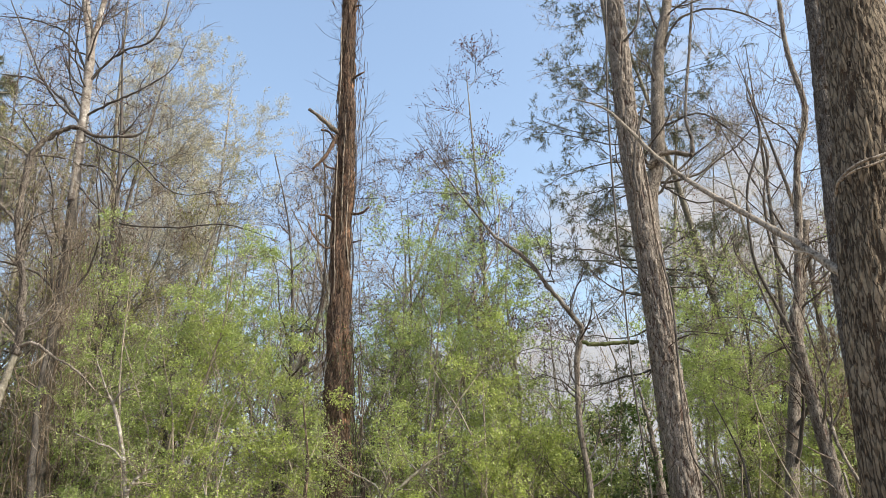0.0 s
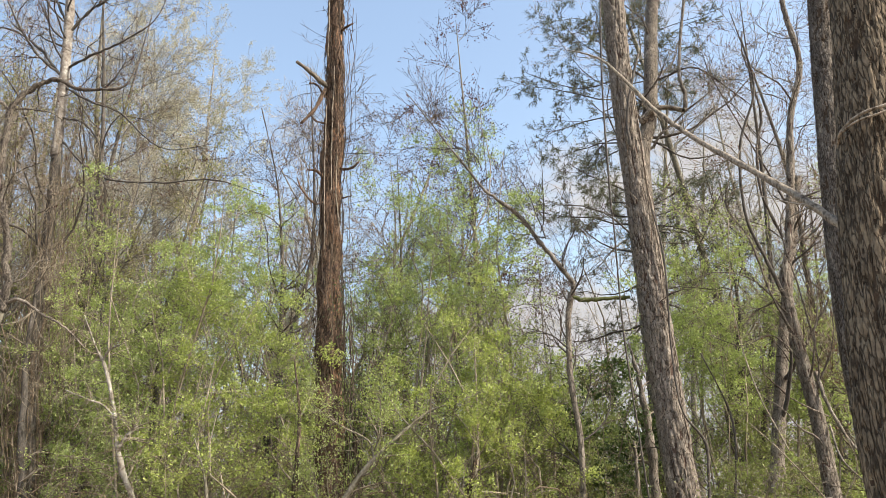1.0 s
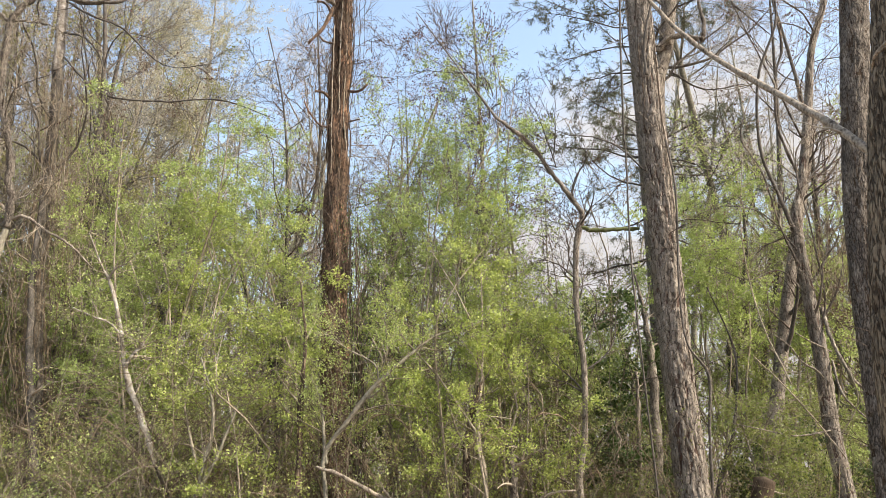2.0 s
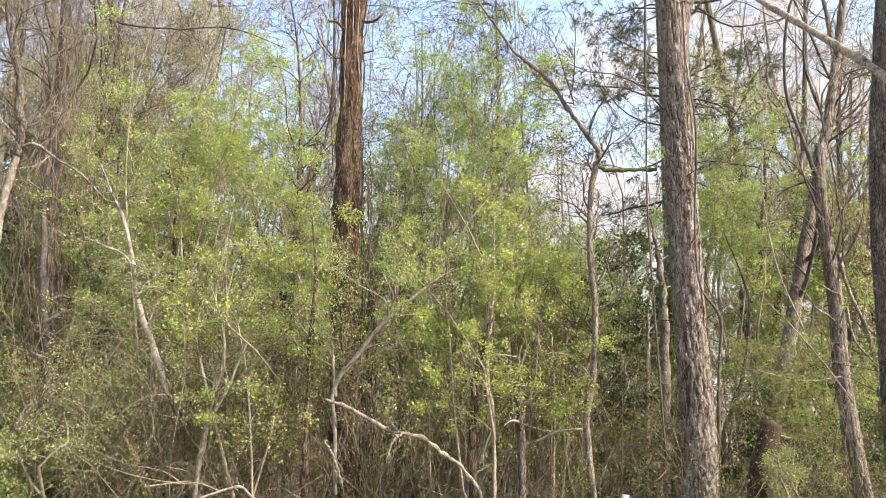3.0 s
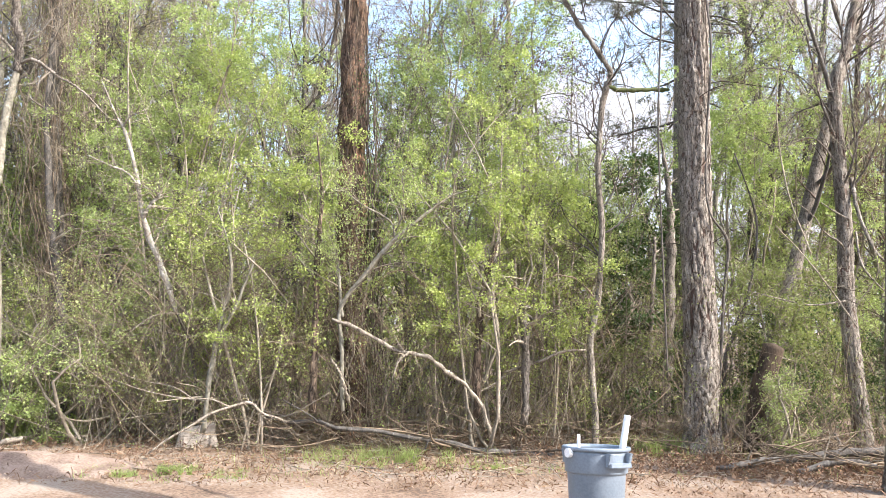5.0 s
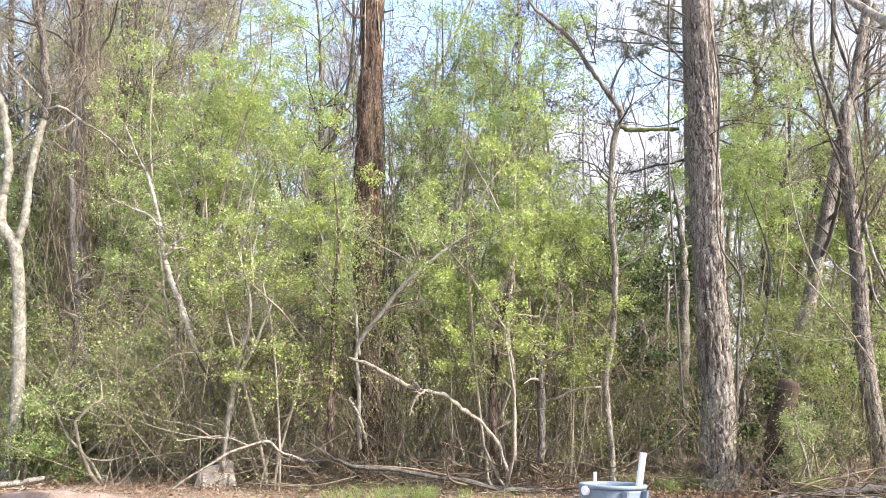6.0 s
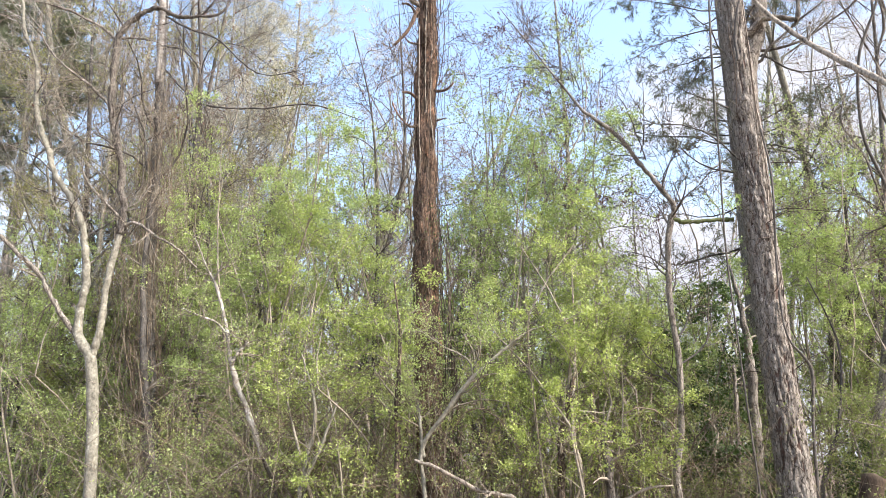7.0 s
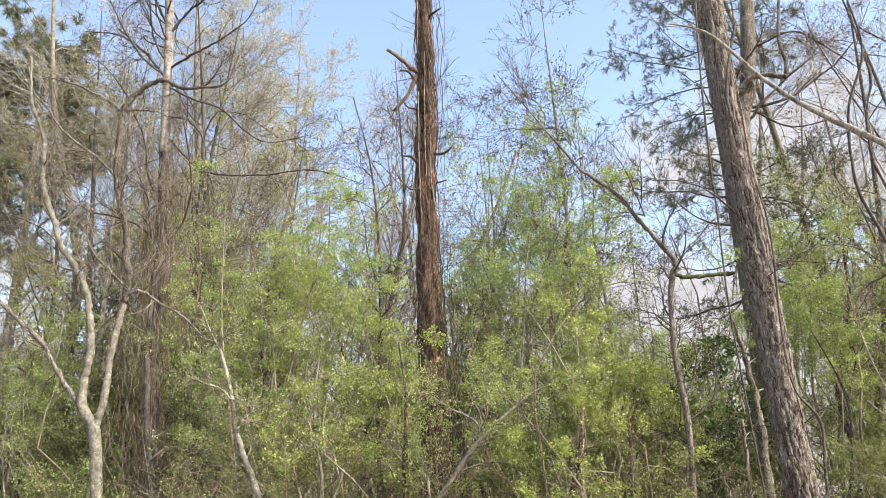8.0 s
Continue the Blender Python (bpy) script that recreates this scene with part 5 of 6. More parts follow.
d_, d2 = thicket(g, 190, 9.6, 11.2, 0.62, (2.0, 5.2), (0.0022, 0.0055), 7, 0.5, [(0.17, 0.62)])
part("canes", mesh_of("canes", *joined(tubes(*d_, 4), tubes(*d2, 3)), M_TWIG_G), cane, "thin pale twigs", kind="stuff")
part("foliage", mesh_of("foliage", *leaves(g, np.concatenate([a2[0], b2[0]]), 12000, 0.03, jitter=0.05, small=True, slim=0.6), M_LEAF, False), cane, kind="stuff")


# ---------------------------------------------------------------- stems, fallen limbs and logs at the wood's edge
def small_tree(label, ctrls, mat, name="sapling", twig=None, leaf=0, seed=0, n=34, knots=0.4, count=8, length=(0.3, 0.9)):
    t = thing(name, label, "tree" if name == "sapling" else name.replace("_", " "), (ctrls[0][0][0], ctrls[0][0][1], 0))
    for k, c in enumerate(ctrls):
        c = [(*q[:3], q[3] * 0.78) for q in c]
        stem("stem" if k == 0 else "limb", c, mat, t, n=n, knots=knots, seed=seed + k)
    g = rng_of(500 + seed)
    sets = [sprout(g, *line_of(c), count, (0.35, 1), (30, 80), length, 0.35, 0.03, 0.16, 5) for c in ctrls]
    b2 = [sprout(g, *q, 4, (0.2, 1), (30, 70), (0.12, 0.4), 0.6, 0.02, 0.14, 3) for q in sets]
    crown(g, t, [(*q, 4) for q in sets] + [(*q, 3) for q in b2], twig or M_TWIG_G)
    if leaf:
        part("foliage", mesh_of("foliage", *joined(*[leaves(g, q[0], leaf, 0.030, jitter=0.03, small=True, slim=0.6) for q in b2]), M_LEAF, False), t, kind="stuff")
    return t


small_tree("arching pale-barked sapling with new leaves", [
    [(*(-1.2, 9.5, 0.53), 0.03), (*(-1.24, 9.5, 1.27), 0.034), (*(-1.26, 9.5, 1.79), 0.034), (*(-1.01, 9.45, 2.16), 0.038), (*(-0.61, 9.4, 2.65), 0.034), (*(-0.16, 9.4, 3.03), 0.026), (*(0.15, 9.5, 3.25), 0.016), (*(0.58, 9.6, 3.39), 0.012), (*(0.84, 9.7, 3.52), 0.006)],
    [(*(-1.25, 9.5, 1.68), 0.03), (*(-1.3, 9.5, 2.17), 0.022), (*(-1.36, 9.55, 2.52), 0.012)],
    [(*(-0.61, 9.4, 2.65), 0.018), (*(-0.68, 9.35, 2.87), 0.016), (*(-1.03, 9.3, 3.06), 0.012), (*(-1.39, 9.3, 3.34), 0.007)],
    [(*(-0.61, 9.4, 2.74), 0.014), (*(-0.51, 9.3, 3), 0.012), (*(-0.54, 9.3, 3.43), 0.006)]], M_PALE, leaf=1500, seed=1, count=18, length=(0.3, 1.0))
forked = small_tree("pale forked sapling among the shrubs", [
    [(-3.45, 9.95, 1.68, 0.034), (-3.55, 9.9, 1.99, 0.046), (-3.63, 9.9, 2.18, 0.046), (-3.74, 9.9, 2.44, 0.044), (-3.92, 9.9, 2.86, 0.046), (-4.01, 9.9, 3.25, 0.040), (-4.14, 9.9, 3.77, 0.032), (-4.26, 9.9, 4.08, 0.027), (-4.36, 9.9, 4.24, 0.022), (-4.6, 9.9, 4.75, 0.006)],
    [(-3.93, 9.87, 2.91, 0.034), (-3.83, 9.85, 3.08, 0.032), (-3.70, 9.83, 3.22, 0.024)], [(-3.70, 9.83, 3.21, 0.020), (-3.85, 9.83, 3.28, 0.016), (-4.04, 9.85, 3.37, 0.014)],
    [(-4.27, 9.9, 4.12, 0.022), (-4.18, 9.85, 4.24, 0.018), (-4.02, 9.83, 4.31, 0.010)],
    [(-4.03, 9.9, 3.35, 0.020), (-4.19, 9.87, 3.51, 0.018), (-4.4, 9.85, 3.59, 0.014), (-4.7, 9.85, 3.72, 0.007)]], M_WHITE, leaf=400, seed=5, count=12)
stem("foot", [(*(-3.31, 10.6, 0.06)[:2], -0.03, 0.03), (*(-3.32, 10.5, 0.67), 0.028), (*(-3.36, 10.3, 1.27), 0.026), (*(-3.46, 9.95, 1.72), 0.026)], M_GREY, forked, n=20, knots=0.3)
small_tree("slim brown stem with shredding bark", [[(*(-1.58, 9.6, 0.51), 0.062), (*(-1.59, 9.6, 1.33), 0.056), (*(-1.61, 9.7, 2.46), 0.048), (*(-1.6, 9.8, 3.21), 0.03), (*(-1.71, 9.9, 4.05), 0.008)]], M_REDWOOD, seed=9)
small_tree("slim pale stem among brown canes", [[(*(0.72, 9.7, 0.41), 0.036), (*(0.7, 9.7, 1.38), 0.034), (*(0.62, 9.7, 2.08), 0.03), (*(0.72, 10, 2.99), 0.02), (*(0.74, 10, 4.28), 0.01)]], M_BARE, seed=10)
small_tree("stout brown stem with a broken head", [[(*(0.46, 9.8, 0.46), 0.07), (*(0.46, 9.8, 1.65), 0.066), (*(0.55, 9.8, 2.23), 0.055), (*(0.68, 9.9, 2.68), 0.03)]], M_REDWOOD, seed=11)
small_tree("broken brown stump with torn top", [[(*(1.06, 9.8, 0.4), 0.07), (*(1.06, 9.8, 1.31), 0.066), (*(1.01, 9.8, 1.81), 0.06), (*(1.04, 9.8, 1.88), 0.03)], [(*(1.03, 9.8, 1.77), 0.03), (*(1.41, 10.1, 1.6), 0.022), (*(1.85, 10.1, 1.39), 0.012)]], M_RIDGE, seed=12, count=3)
small_tree("forked grey stem leaning in the tangle", [[(*(-2.93, 9.6, 0.21), 0.045), (*(-2.86, 9.6, 1.03), 0.042), (*(-2.77, 9.6, 1.58), 0.04), (*(-2.67, 9.6, 2.08), 0.032), (*(-2.71, 9.6, 2.5), 0.02), (*(-2.88, 9.6, 3), 0.01)],
    [(*(-2.82, 9.6, 1.3), 0.032), (*(-2.57, 9.5, 1.79), 0.026), (*(-2.36, 9.5, 2.36), 0.016)]], M_PALE, seed=14)
small_tree("thin curved green-brown stem beside the pine", [[(*(4.21, 11.5, 0.1), 0.045), (*(4.2, 11.5, 1.08), 0.042), (*(4.42, 11.5, 1.74), 0.04), (*(4.6, 11.5, 2.25), 0.03), (*(4.76, 11.6, 3.29), 0.02), (*(4.44, 11.6, 4.34), 0.012)]], M_GREY, seed=16, leaf=300)
small_tree("thin bowed vine stem hung across the trunks", [[(*(4.35, 10, 3.01), 0.008), (*(4.69, 9.9, 2.58), 0.012), (*(4.95, 9.8, 2.17), 0.013), (*(5.29, 9.8, 1.68), 0.013)], [(*(4.79, 10.5, 6.17), 0.008), (*(4.58, 10.4, 4.79), 0.009), (*(4.6, 10.2, 3.58), 0.012), (*(4.77, 9.9, 2.62), 0.013)],
    [(*(5.4, 9.6, 2.78), 0.007), (*(5.45, 9.6, 2.36), 0.008), (*(5.22, 9.7, 1.95), 0.009)]], M_TWIG_G, seed=18, name="vine")
small_tree("dark stout stem in the wood's shade", [[(*(-5.28, 11, -0.04), 0.10), (*(-5.44, 11, 1.53), 0.085), (*(-5.7, 11, 2.99), 0.07), (*(-5.86, 11, 4.41), 0.05), (*(-5.89, 11, 5.7), 0.03)]], M_GREY, seed=22)
small_tree("pair of pale trunks beyond the pine", [[(*(3.34, 11.6, 0.39), 0.11), (*(3.42, 11.6, 1.72), 0.10), (3.46, 11.6, 3.0, 0.085), (3.44, 11.7, 3.9, 0.05), (3.36, 11.8, 4.6, 0.02)], [(*(3.06, 11.5, 0.4), 0.05), (*(3.12, 11.5, 1.72), 0.045), (*(3.18, 11.5, 2.99), 0.03)]], M_RIDGE_L, seed=24)


# the stump's shade is put into its near-black bark colour
small_tree("weathered leaning stump with a slanted top, shade in its colour", [[(4.02, 10, -0.05, 0.21), (4.11, 10, 0.77, 0.185), (4.21, 10, 1.12, 0.18), (4.30, 10, 1.42, 0.175)]], M_BARK_SHADE, seed=33, name="stump", count=2, knots=0.0, n=20)


def fallen(name, label, ctrls, mat, seed=0, knots=0.4, sides=9):
    t = thing(name, label, name.replace("_", " "), (ctrls[0][0][0], ctrls[0][0][1], 0))
    for k, c in enumerate(ctrls):
        c = [(*q[:3], q[3] * 0.62) for q in c]
        stem("log" if k == 0 else "branch", c, mat, t, n=40, knots=knots * 0.7, seed=seed + k * 3, sides=sides)
    rng = rng_of(900 + seed)
    tw = [sprout(rng, *line_of([(*q[:3], q[3] * 0.62) for q in c]), 5, (0.2, 1), (40, 85), (0.1, 0.55), 0.35, 0.02, 0.2, 5, rmin=0.003) for c in ctrls]
    tw = [(np.maximum(p, (-99, -99, 0.015)), r) for p, r in tw]
    crown(rng, t, [(*q, 4) for q in tw], M_TWIG_G, "twigs")
    return t


fallen("fallen_limb", "broken pale dead limb hung up in the tangle", [
    [(*(-1.35, 9.4, 1.65), 0.03), (*(-0.99, 9.4, 1.52), 0.036), (*(-0.57, 9.4, 1.3), 0.04), (*(-0.16, 9.4, 1.2), 0.04), (*(0.05, 9.45, 1.03), 0.044), (*(0.26, 9.5, 0.91), 0.04), (*(0.48, 9.6, 0.65), 0.036), (*(0.63, 9.7, 0.27), 0.03)],
    [(*(-0.4, 9.4, 1.26), 0.03), (*(-0.51, 9.3, 1.19), 0.025), (*(-0.59, 9.3, 0.96), 0.012)], [(*(-0.47, 9.4, 1.28), 0.025), (*(-0.53, 9.35, 1.36), 0.02)],
    [(*(-1.35, 9.4, 1.15), 0.028), (*(-1.24, 9.4, 1), 0.03), (*(-1.12, 9.5, 0.63), 0.026)]], M_BARE, 2, 0.9)
fallen("fallen_limb", "crooked dead branch leaning between stems", [[(*(0.81, 9.9, 1.02), 0.026), (*(1.28, 9.9, 1.18), 0.03), (*(1.56, 9.9, 1.3), 0.03), (*(1.84, 9.9, 1.32), 0.02)], [(*(0.88, 9.9, 1.02), 0.02), (*(0.56, 9.9, 0.8), 0.022), (*(0.28, 9.9, 0.69), 0.016)]], M_BARE, 6)
fallen("fallen_log", "long grey dead log lying along the wood's edge", [
    [(*(-2.17, 9.7, 0.43), 0.03), (*(-1.89, 9.7, 0.36), 0.036), (*(-1.54, 9.7, 0.38), 0.04), (*(-1.26, 9.7, 0.3), 0.042), (*(-0.84, 9.7, 0.28), 0.046), (*(-0.28, 9.7, 0.19), 0.046), (*(0.14, 9.7, 0.15), 0.05), (*(0.49, 9.7, 0.07), 0.05), (*(1.06, 9.8, 0.03), 0.055), (*(1.64, 9.9, -0.05), 0.055)],
    [(*(-0.14, 9.6, 0.21), 0.018), (*(-0.19, 9.5, 0.08), 0.012)], [(*(-1.52, 9.6, 0.39), 0.02), (*(-1.61, 9.5, 0.48), 0.016), (*(-1.93, 9.5, 0.65), 0.008)]], M_GREY, 9, 0.35)
fallen("fallen_branch", "bare pale forked branch propped on the ground", [
    [(*(-3.43, 9.2, 0.03), 0.018), (*(-3.24, 9.22, 0.18), 0.022), (*(-3.03, 9.25, 0.31), 0.022), (*(-2.75, 9.3, 0.49), 0.026), (*(-2.5, 9.35, 0.58), 0.028), (*(-2.31, 9.4, 0.62), 0.03), (*(-2.17, 9.45, 0.49), 0.026), (*(-2.02, 9.5, 0.44), 0.024), (*(-1.9, 9.6, 0.37), 0.02)],
    [(*(-2.31, 9.4, 0.62), 0.02), (*(-2.51, 9.4, 0.56), 0.016), (*(-2.79, 9.4, 0.65), 0.015), (*(-3.06, 9.4, 0.65), 0.014), (*(-3.65, 9.5, 0.73), 0.01), (*(-4.33, 9.6, 0.93), 0.006)],
    [(*(-3, 9.4, 0.65), 0.012), (*(-3.29, 9.45, 0.79), 0.01), (*(-3.8, 9.5, 0.88), 0.007), (*(-4.42, 9.6, 1.13), 0.004)],
    [(*(-2.33, 9.4, 0.63), 0.014), (*(-2.36, 9.35, 0.73), 0.008)],
    [(*(-4.65, 9.7, 0.81), 0.006), (*(-4.12, 9.7, 1.27), 0.01), (*(-3.69, 9.8, 1.64), 0.012), (*(-3.22, 9.9, 1.68), 0.008)]], M_BARE, 19, 0.3)
fallen("fallen_log", "weathered log lying beside the pine's foot", [
    [(*(3.16, 8.9, 0.05), 0.04), (*(3.65, 9.1, 0.09), 0.065), (*(4.29, 9.2, 0.15), 0.07), (*(4.8, 9.3, 0.19), 0.075), (*(5.53, 9.4, 0.23), 0.085)], [(*(4.08, 8.9, 0.03), 0.055), (*(4.59, 8.9, 0.16), 0.055), (*(4.97, 8.9, 0.11), 0.045)],
    [(*(4.91, 9.7, 0.36), 0.032), (*(5.02, 9.6, 0.04), 0.040), (*(5.2, 9.5, -0.13), 0.032)]], M_GREY, 12)
fallen("fallen_log", "dark rotting log half buried in leaves", [[(*(0.57, 9.9, -0.02), 0.05), (*(1.28, 9.9, -0.05), 0.055), (*(1.85, 9.9, -0.08), 0.05)]], M_DEAD, 15)


def stick(rng, parent, x, y, z, length, yaw, tilt, r, mat):
    d = np.array([math.cos(yaw) * math.cos(tilt), math.sin(yaw) * math.cos(tilt), math.sin(tilt)])
    a_ = np.array([x, y, z])
    mid_ = a_ + d * length * 0.5 + rng.normal(0, length * 0.07, 3)
    end = a_ + d * length + rng.normal(0, length * 0.05, 3)
    mid_[2], end[2] = max(mid_[2], r), max(end[2], r)
    stem("stick", [(*a_, r), (*mid_, r * 0.8), (*end, r * 0.35)], mat, parent, n=10, knots=0.15, seed=rng.uniform(0, 50), sides=5)


def brush_pile(label, cx, cy, wide, deep, tall, count, seed, mat):
    rng = rng_of(seed)
    t = thing("brush_pile", label, "brush pile", (cx, cy, 0))
    for k in range(count):
        stick(rng, t, cx + rng.uniform(-wide, wide), cy + rng.uniform(-deep, deep), rng.uniform(0.02, tall * 0.5), rng.uniform(0.5, 1.6), rng.uniform(0, 6.28), rng.uniform(-0.1, 0.7) * tall, rng.uniform(0.006, 0.016), mat)
    n = count * 4
    y = cy + rng.uniform(-deep, deep, n)
    P = np.stack([cx + rng.uniform(-wide, wide, n), y, rng.uniform(0.0, tall * 0.6, n)], 1)[:, None].repeat(2, 1)
    P[:, 1] += rng.normal(0, 0.12, (n, 3))
    s1 = sprout(rng, P, np.full((n, 2), 0.008), 1, (0, 0.5), (0, 90), (0.5, 1.5), 0.7, 0.02, 0.16, 7)
    s2 = sprout(rng, *s1, 4, (0.2, 1), (30, 80), (0.15, 0.5), 0.6, 0.0, 0.18, 4)
    for q in (s1, s2):
        q[0][..., 2] = np.maximum(q[0][..., 2], 0.01)
    crown(rng, t, [(*s1, 4), (*s2, 3)], mat, "twig_mass")
    return t


brush_pile("heap of grey bare branches along the wood's edge", -3.6, 10.5, 1.9, 0.45, 0.9, 40, 601, M_TWIG_G)
brush_pile("heap of brown twigs and vines by the fallen log", -0.6, 10.0, 2.0, 0.4, 0.6, 34, 602, M_TWIG_R)
brush_pile("heap of broken branches beside the pine", 4.5, 9.35, 1.2, 0.4, 0.45, 46, 603, M_TWIG_R)
brush_pile("low brown twigs behind the bin", 2.0, 10.4, 1.2, 0.4, 0.6, 20, 604, M_TWIG_R)


# ---------------------------------------------------------------- leaf litter, grass, stone, bin
g = rng_of(90)
n = 34000
lx, ly = g.uniform(-6.5, 7.0, n), 7.6 + 4.6 * g.uniform(0, 1, n) ** 0.8
lit = np.stack([lx, ly, np.array([ground_height(a_, b_) for a_, b_ in zip(lx, ly)]) + g.uniform(0.004, 0.03, n)], 1)
litter = thing("leaf_litter", "dry brown fallen leaves and pine straw", "leaf litter", kind="stuff")
part("fallen_leaf", mesh_of("fallen_leaf", *leaves(g, np.stack([lit, lit + 1e-3], 1), n, 0.042, jitter=0.0, lean=0.8, slim=0.5, small=True), M_DRY, False), litter, kind="stuff")
straw = lit[g.permutation(n)[:14000]] + (0, 0, 0.012)
part("pine_straw", mesh_of("pine_straw", *leaves(g, np.stack([straw, straw + 1e-3], 1), 14000, 0.095, jitter=0.02, lean=0.9, slim=0.05, small=True), M_STRAW, False), litter, kind="stuff")
pile = np.stack([g.normal(4.1, 0.9, 7000), g.normal(9.3, 0.4, 7000), g.uniform(0.0, 0.16, 7000) ** 1.5 * 2.0], 1)
part("leaf_drift", mesh_of("leaf_drift", *leaves(g, np.stack([pile, pile + 1e-3], 1), 7000, 0.042, jitter=0.0, lean=0.5, slim=0.5, small=True), M_STRAW, False), litter, "drift of reddish-brown leaves", kind="stuff")
sx, sy = g.uniform(-6, 6.5, 420), g.uniform(8.2, 10.4, 420)
sp = np.stack([sx, sy, np.full(420, 0.02)], 1)
sq = sp + np.stack([g.normal(0, 1, 420), g.normal(0, 1, 420), g.uniform(-0.02, 0.12, 420)], 1) * g.uniform(0.08, 0.32, (420, 1))
part("twigs", mesh_of("twigs", *tubes(np.stack([sp, sp * 0.5 + sq * 0.5 + g.normal(0, 0.015, (420, 3)), np.maximum(sq, (-99, -99, 0.012))], 1), np.full((420, 3), 0.006) * (1, 0.8, 0.5), 4), M_TWIG_G), litter, kind="stuff")


def grass(label, cx, cy, rx, ry, count, tall, seed):
    rng = rng_of(seed)
    a_, d_ = rng.uniform(0, 6.28, count), abs(rng.normal(0, 0.6, count))
    x, y = cx + np.cos(a_) * d_ * rx, cy + np.sin(a_) * d_ * ry
    keep = np.array([noise.noise(Vector((p * 5, q * 5, seed))) + 0.6 * noise.noise(Vector((p * 17, q * 17, seed))) > 0.26 for p, q in zip(x, y)])
    x, y = x[keep], y[keep]
    count = len(x)
    z = np.array([ground_height(p, q) for p, q in zip(x, y)])
    h = rng.uniform(0.15, 1, count) ** 1.6 * tall
    e = rng.uniform(0, 6.28, count)
    w_ = np.stack([np.cos(e), np.sin(e), 0 * e], 1) * 0.003
    foot = np.stack([x, y, z - 0.01], 1)
    bow = np.stack([rng.normal(0, 0.5, count) * h, rng.normal(0, 0.5, count) * h, h], 1)
    mid_ = foot + bow * (0.35, 0.35, 0.62)
    V = np.stack([foot - w_, foot + w_, mid_ + w_ * 0.8, mid_ - w_ * 0.8, mid_ - w_ * 0.8, mid_ + w_ * 0.8, foot + bow + w_ * 0.1, foot + bow - w_ * 0.1], 1)
    t = thing("grass", label, "grass", (cx, cy, 0), kind="stuff")
    part("blades", mesh_of("blades", V.reshape(-1, 3), np.arange(count * 8).reshape(-1, 4), M_GRASS, False), t, kind="stuff")


grass("patch of short bright green grass", *(-3, 8.27, -0)[:2], 1.1, 0.3, 20000, 0.09, 1)
grass("tufts of green grass beside the fallen log", -0.7, 9.3, 1.25, 0.45, 9000, 0.24, 2)
grass("tufts of weeds under the pale tree", *(-5.39, 10.4, 0.23)[:2], 0.75, 0.5, 11000, 0.5, 3)
grass("tufts of weeds behind the bin", *(2.93, 10.2, 0.18)[:2], 0.9, 0.4, 7000, 0.34, 4)
grass("tufts of weeds beside the log pile", *(4.54, 9.6, 0.1)[:2], 1.0, 0.5, 7000, 0.26, 5)
grass("sparse grass on the leaf litter", 0.6, 8.9, 2.6, 0.35, 5000, 0.10, 6)


def dirt_mound():
    p = (-4.48, 8.48, 0)
    n_ = 40
    u = np.linspace(-1, 1, n_)
    V = np.array([(p[0] + a_ * 1.5, p[1] + b_ * 0.7, 0.17 * max(0.0, 1 - math.hypot(a_, b_) ** 1.6) * (1 + 0.4 * noise.noise(Vector((a_ * 3, b_ * 3, 2)))) - 0.05 + 0.02 * noise.noise(Vector((a_ * 14, b_ * 9, 5)))) for b_ in u for a_ in u])
    i_ = np.arange(n_ * n_).reshape(n_, n_)
    m_ = material("red_clay_soil", (0.13, 0.09, 0.066), (0.27, 0.205, 0.16), rough=0.95, scale=4, bump=0.7, fine=45)
    t = thing("dirt_mound", "low mound of bare reddish-brown clay soil", "soil", (p[0], p[1], 0))
    part("soil", mesh_of("soil", V, np.stack([i_[:-1, :-1], i_[:-1, 1:], i_[1:, 1:], i_[1:, :-1]], -1).reshape(-1, 4), m_), t)


dirt_mound()
fallen("fallen_limb", "short pale split limb lying on the soil", [[(*(-5.86, 9.4, 0.01), 0.05), (*(-5.45, 9.4, 0.06), 0.06), (*(-5.09, 9.5, 0.12), 0.045)]], M_BARE, 31)
# short dark upright beside the trunk, modelled as a post
stake = thing("stake", "small dark upright at the pale tree's foot", "stake", (-5.55, 9.9, 0.11))
stem("post", [(*(-5.55, 9.9, 0.09)[:2], -0.02, 0.028), (*(-5.56, 9.9, 0.23), 0.028), (*(-5.59, 9.9, 0.37), 0.026)], M_TWIG, stake, n=8, knots=0.1)


def concrete_block():
    p = (-3.11, 9.97, 0)
    t = thing("concrete_block", "weathered broken pale concrete block on the leaves", "concrete block", (p[0], p[1], 0))
    bm = bmesh.new()
    bmesh.ops.create_cube(bm, size=1)
    bmesh.ops.subdivide_edges(bm, edges=bm.edges, cuts=5, use_grid_fill=True)
    for v_ in bm.verts:
        v_.co = Vector((v_.co.x * 0.52 * (1 - 0.22 * (v_.co.z + 0.5)), v_.co.y * 0.26, (v_.co.z + 0.5) * 0.27 * (1 + 0.35 * v_.co.x)))
        v_.co += 0.02 * noise.noise_vector(v_.co * 7)
        v_.co = Matrix.Rotation(0.35, 3, "Z") @ v_.co + Vector((p[0], p[1], -0.03))
    part_bm("block", bm, material("old_concrete", (0.24, 0.20, 0.16), (0.46, 0.40, 0.335), scale=5, bump=0.6, fine=50), t)


concrete_block()


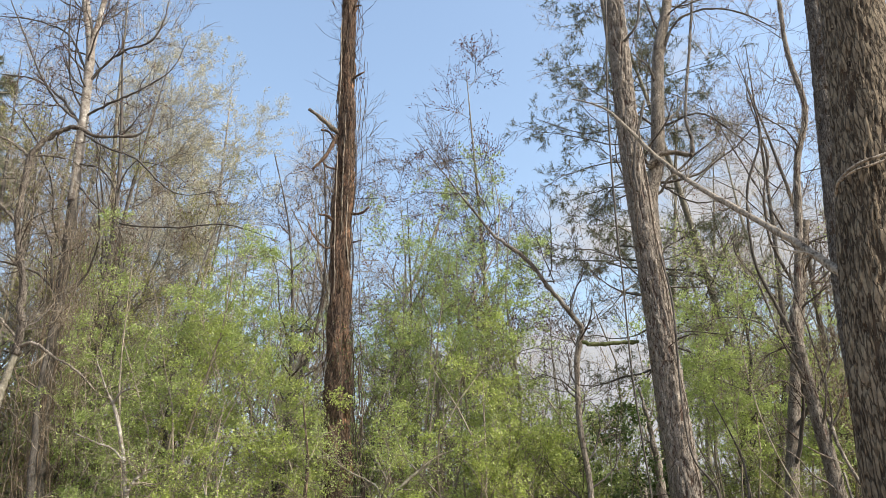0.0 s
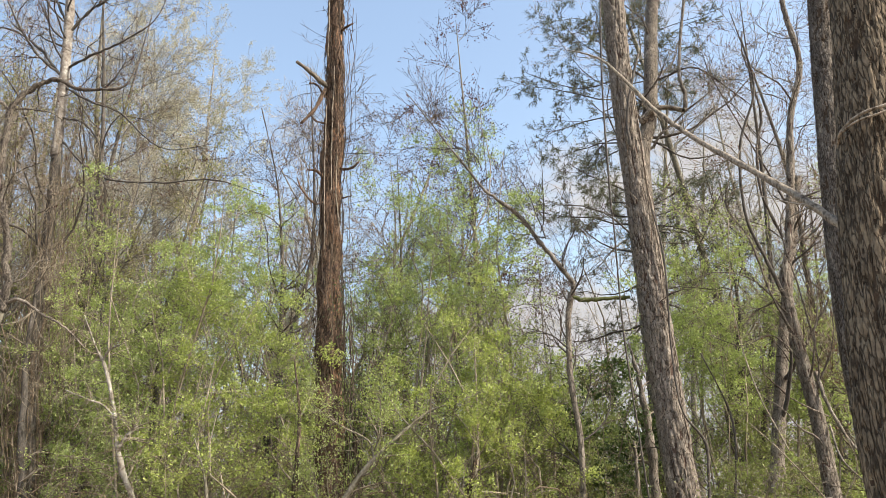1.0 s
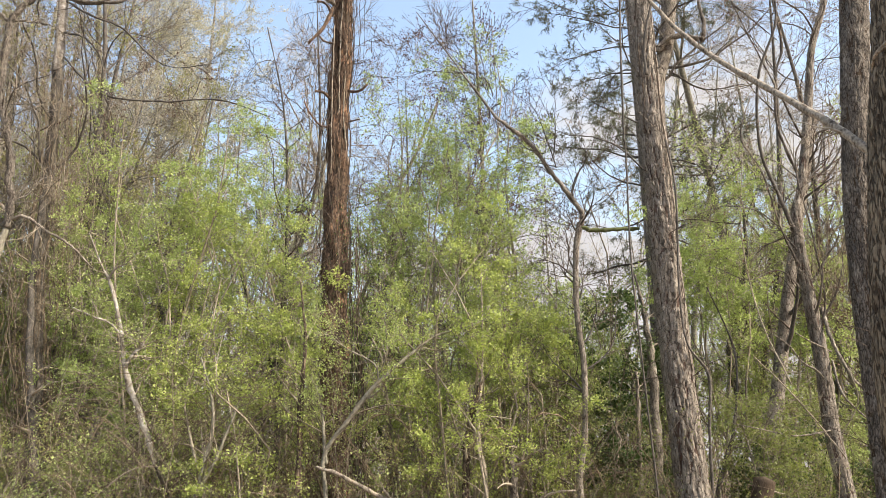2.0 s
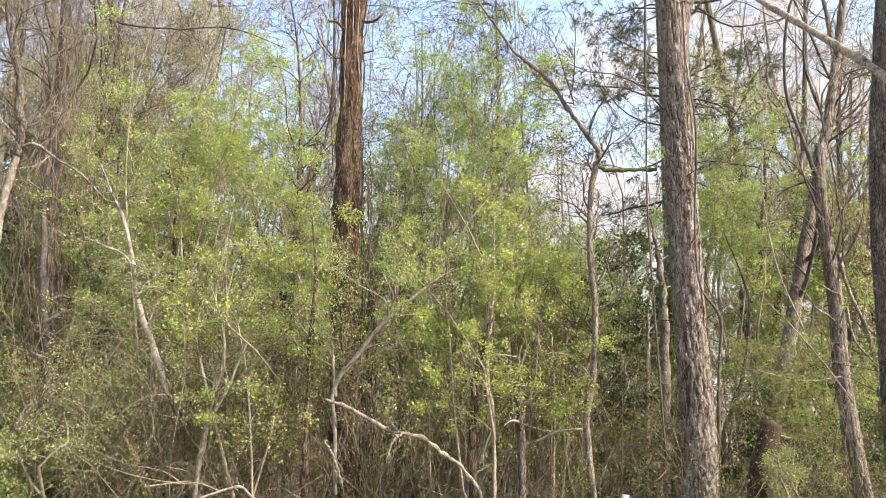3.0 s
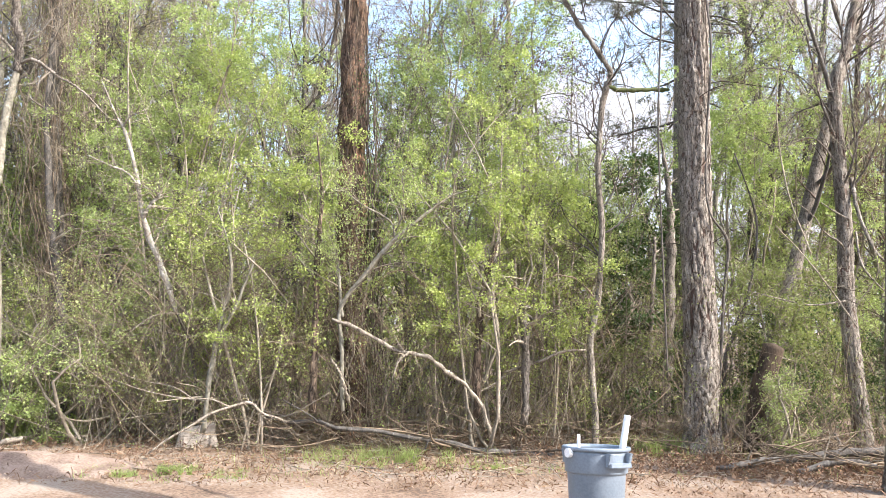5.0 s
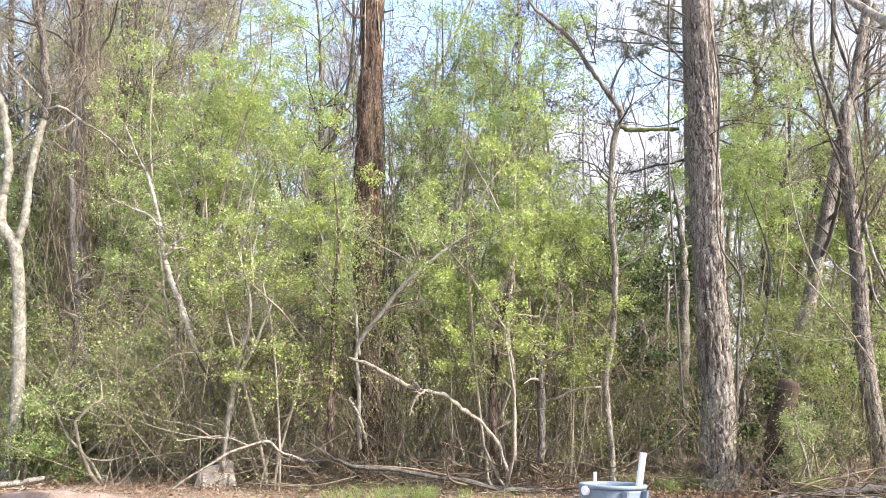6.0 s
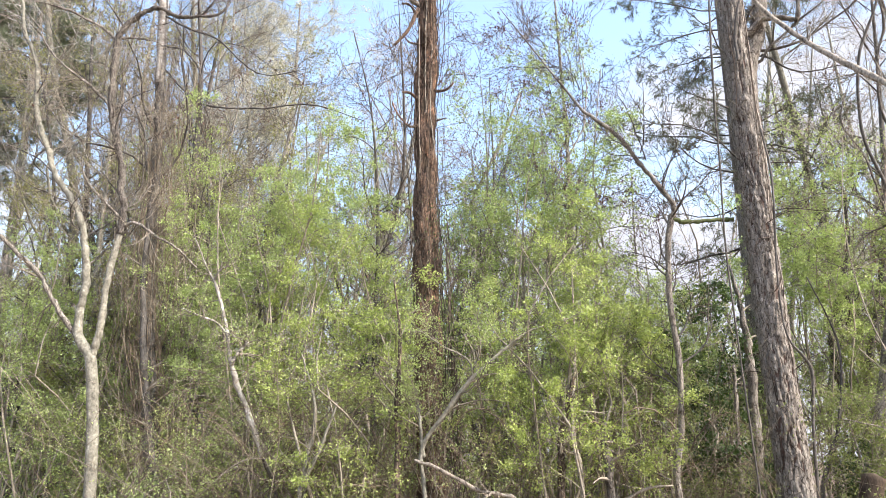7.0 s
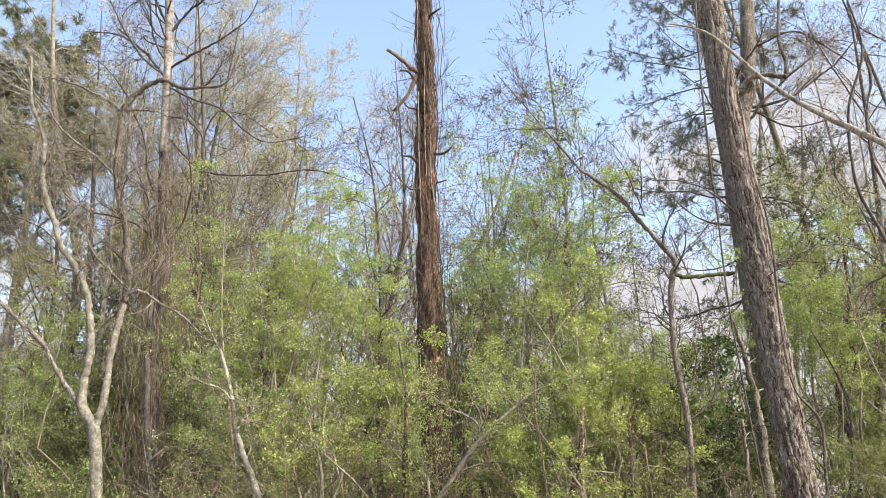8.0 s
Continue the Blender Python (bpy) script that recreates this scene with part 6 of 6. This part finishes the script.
def ring_mesh(profile, sides, at):
    """A turned body from rows (radius, height)."""
    V = np.array([(at[0] + r * math.cos(a_), at[1] + r * math.sin(a_), at[2] + z) for r, z in profile for a_ in np.arange(sides) * 2 * math.pi / sides])
    i_ = np.arange(len(V)).reshape(len(profile), sides)
    n_ = np.roll(i_, -1, 1)
    return V, np.stack([i_[:-1], n_[:-1], n_[1:], i_[1:]], -1).reshape(-1, 4)


def bin_():
    top = (1.22, 6.06, 0.69)
    at, h = (top[0], top[1], 0.0), top[2]
    m_bin = material("grey_blue_plastic", (0.13, 0.165, 0.20), (0.18, 0.215, 0.255), rough=0.5, scale=3, bump=0.05, fine=60, spec=0.4)
    m_pvc = material("white_pvc", (0.70, 0.70, 0.68), (0.84, 0.84, 0.82), rough=0.4, scale=3, bump=0.03, fine=60, spec=0.4)
    t = thing("rubbish_bin", "round grey-blue plastic bin holding white plastic pipes", "bin", at)
    t.rotation_euler.x = radians(-4.5)
    body = [(0.001, 0.012), (0.19, 0.01), (0.2, 0.03), (0.224, h - 0.205), (0.226, h - 0.20), (0.240, h - 0.192), (0.243, h - 0.185), (0.247, h - 0.055), (0.25, h - 0.03), (0.226, h - 0.03), (0.19, 0.04), (0.001, 0.035)]
    V, Q = ring_mesh(body, 56, at)
    body_ob = part("body", mesh_of("body", V, Q, m_bin), t)
    part("rim", mesh_of("rim", *ring_mesh([(0.236, h - 0.028), (0.258, h - 0.030), (0.266, h - 0.022), (0.266, h - 0.008), (0.262, h), (0.244, h), (0.236, h - 0.006), (0.236, h - 0.028)], 56, at), m_bin), t)
    for side in (-1.05, 2.1):
        for k, off in enumerate((-0.1, 0.0, 0.1)):
            bm = bmesh.new()
            bmesh.ops.create_cube(bm, size=1)
            if k == 1:
                bmesh.ops.scale(bm, vec=(0.05, 0.21, 0.034), verts=bm.verts)
                z = h - 0.125
            else:
                bmesh.ops.scale(bm, vec=(0.06, 0.03, 0.10), verts=bm.verts)
                for v_ in bm.verts:
                    if v_.co.z < 0 and v_.co.x > 0:
                        v_.co.x -= 0.03
                z = h - 0.085
            bmesh.ops.bevel(bm, geom=bm.edges[:], offset=0.005, segments=2, affect="EDGES")
            mtx = Matrix.Translation((at[0], at[1], z)) @ Matrix.Rotation(side, 4, "Z") @ Matrix.Translation((0.262, off, 0))
            bmesh.ops.transform(bm, matrix=mtx, verts=bm.verts)
            part_bm("handle" if k == 1 else "bracket", bm, m_bin, body_ob)
    for foot, head, r in (((0.10, 0.02, 0.05), (1.47, 6.12, 0.93), 0.026), ((-0.13, 0.08, 0.05), (1.09, 6.15, 0.77), 0.013)):
        a_ = np.array([at[0] + foot[0], at[1] + foot[1], foot[2]])
        b_ = np.array(head)
        pipe = thing("plastic_pipe", "white plastic pipe standing in the bin", "pipe", tuple(a_))
        P = np.stack([a_, a_ * 0.5 + b_ * 0.5, b_, b_, a_ * 0.05 + b_ * 0.95])[None]
        part("tube", mesh_of("tube", *tubes(P[:, :3], np.full((1, 3), r), 20), m_pvc), pipe)
        part("bore", mesh_of("bore", *tubes(P[:, :3], np.full((1, 3), r * 0.86), 20), m_pvc), pipe)
        d = unit(b_ - a_)
        u_ = unit(np.cross(d, (1.0, 0, 0)))
        v2_ = np.cross(d, u_)
        ring = [b_ + (u_ * math.cos(q) + v2_ * math.sin(q)) * k_ for k_ in (r, r * 0.86) for q in np.arange(20) * math.pi / 10]
        i_ = np.arange(20)
        part("end_ring", mesh_of("end_ring", np.array(ring), np.stack([i_, (i_ + 1) % 20, 20 + (i_ + 1) % 20, 20 + i_], 1), m_pvc), pipe)
    # a plate on the rim's side
    a_ = Vector((at[0] - 0.235, at[1] - 0.13, h - 0.045))
    bm = bmesh.new()
    bmesh.ops.create_cone(bm, cap_ends=True, segments=24, radius1=0.035, radius2=0.035, depth=0.03)
    bmesh.ops.transform(bm, matrix=Matrix.Translation(a_) @ Vector((-0.235, -0.13, 0)).to_track_quat("Z", "Y").to_matrix().to_4x4(), verts=bm.verts)
    part_bm("grommet", bm, m_pvc, body_ob, "round white boss")


bin_()
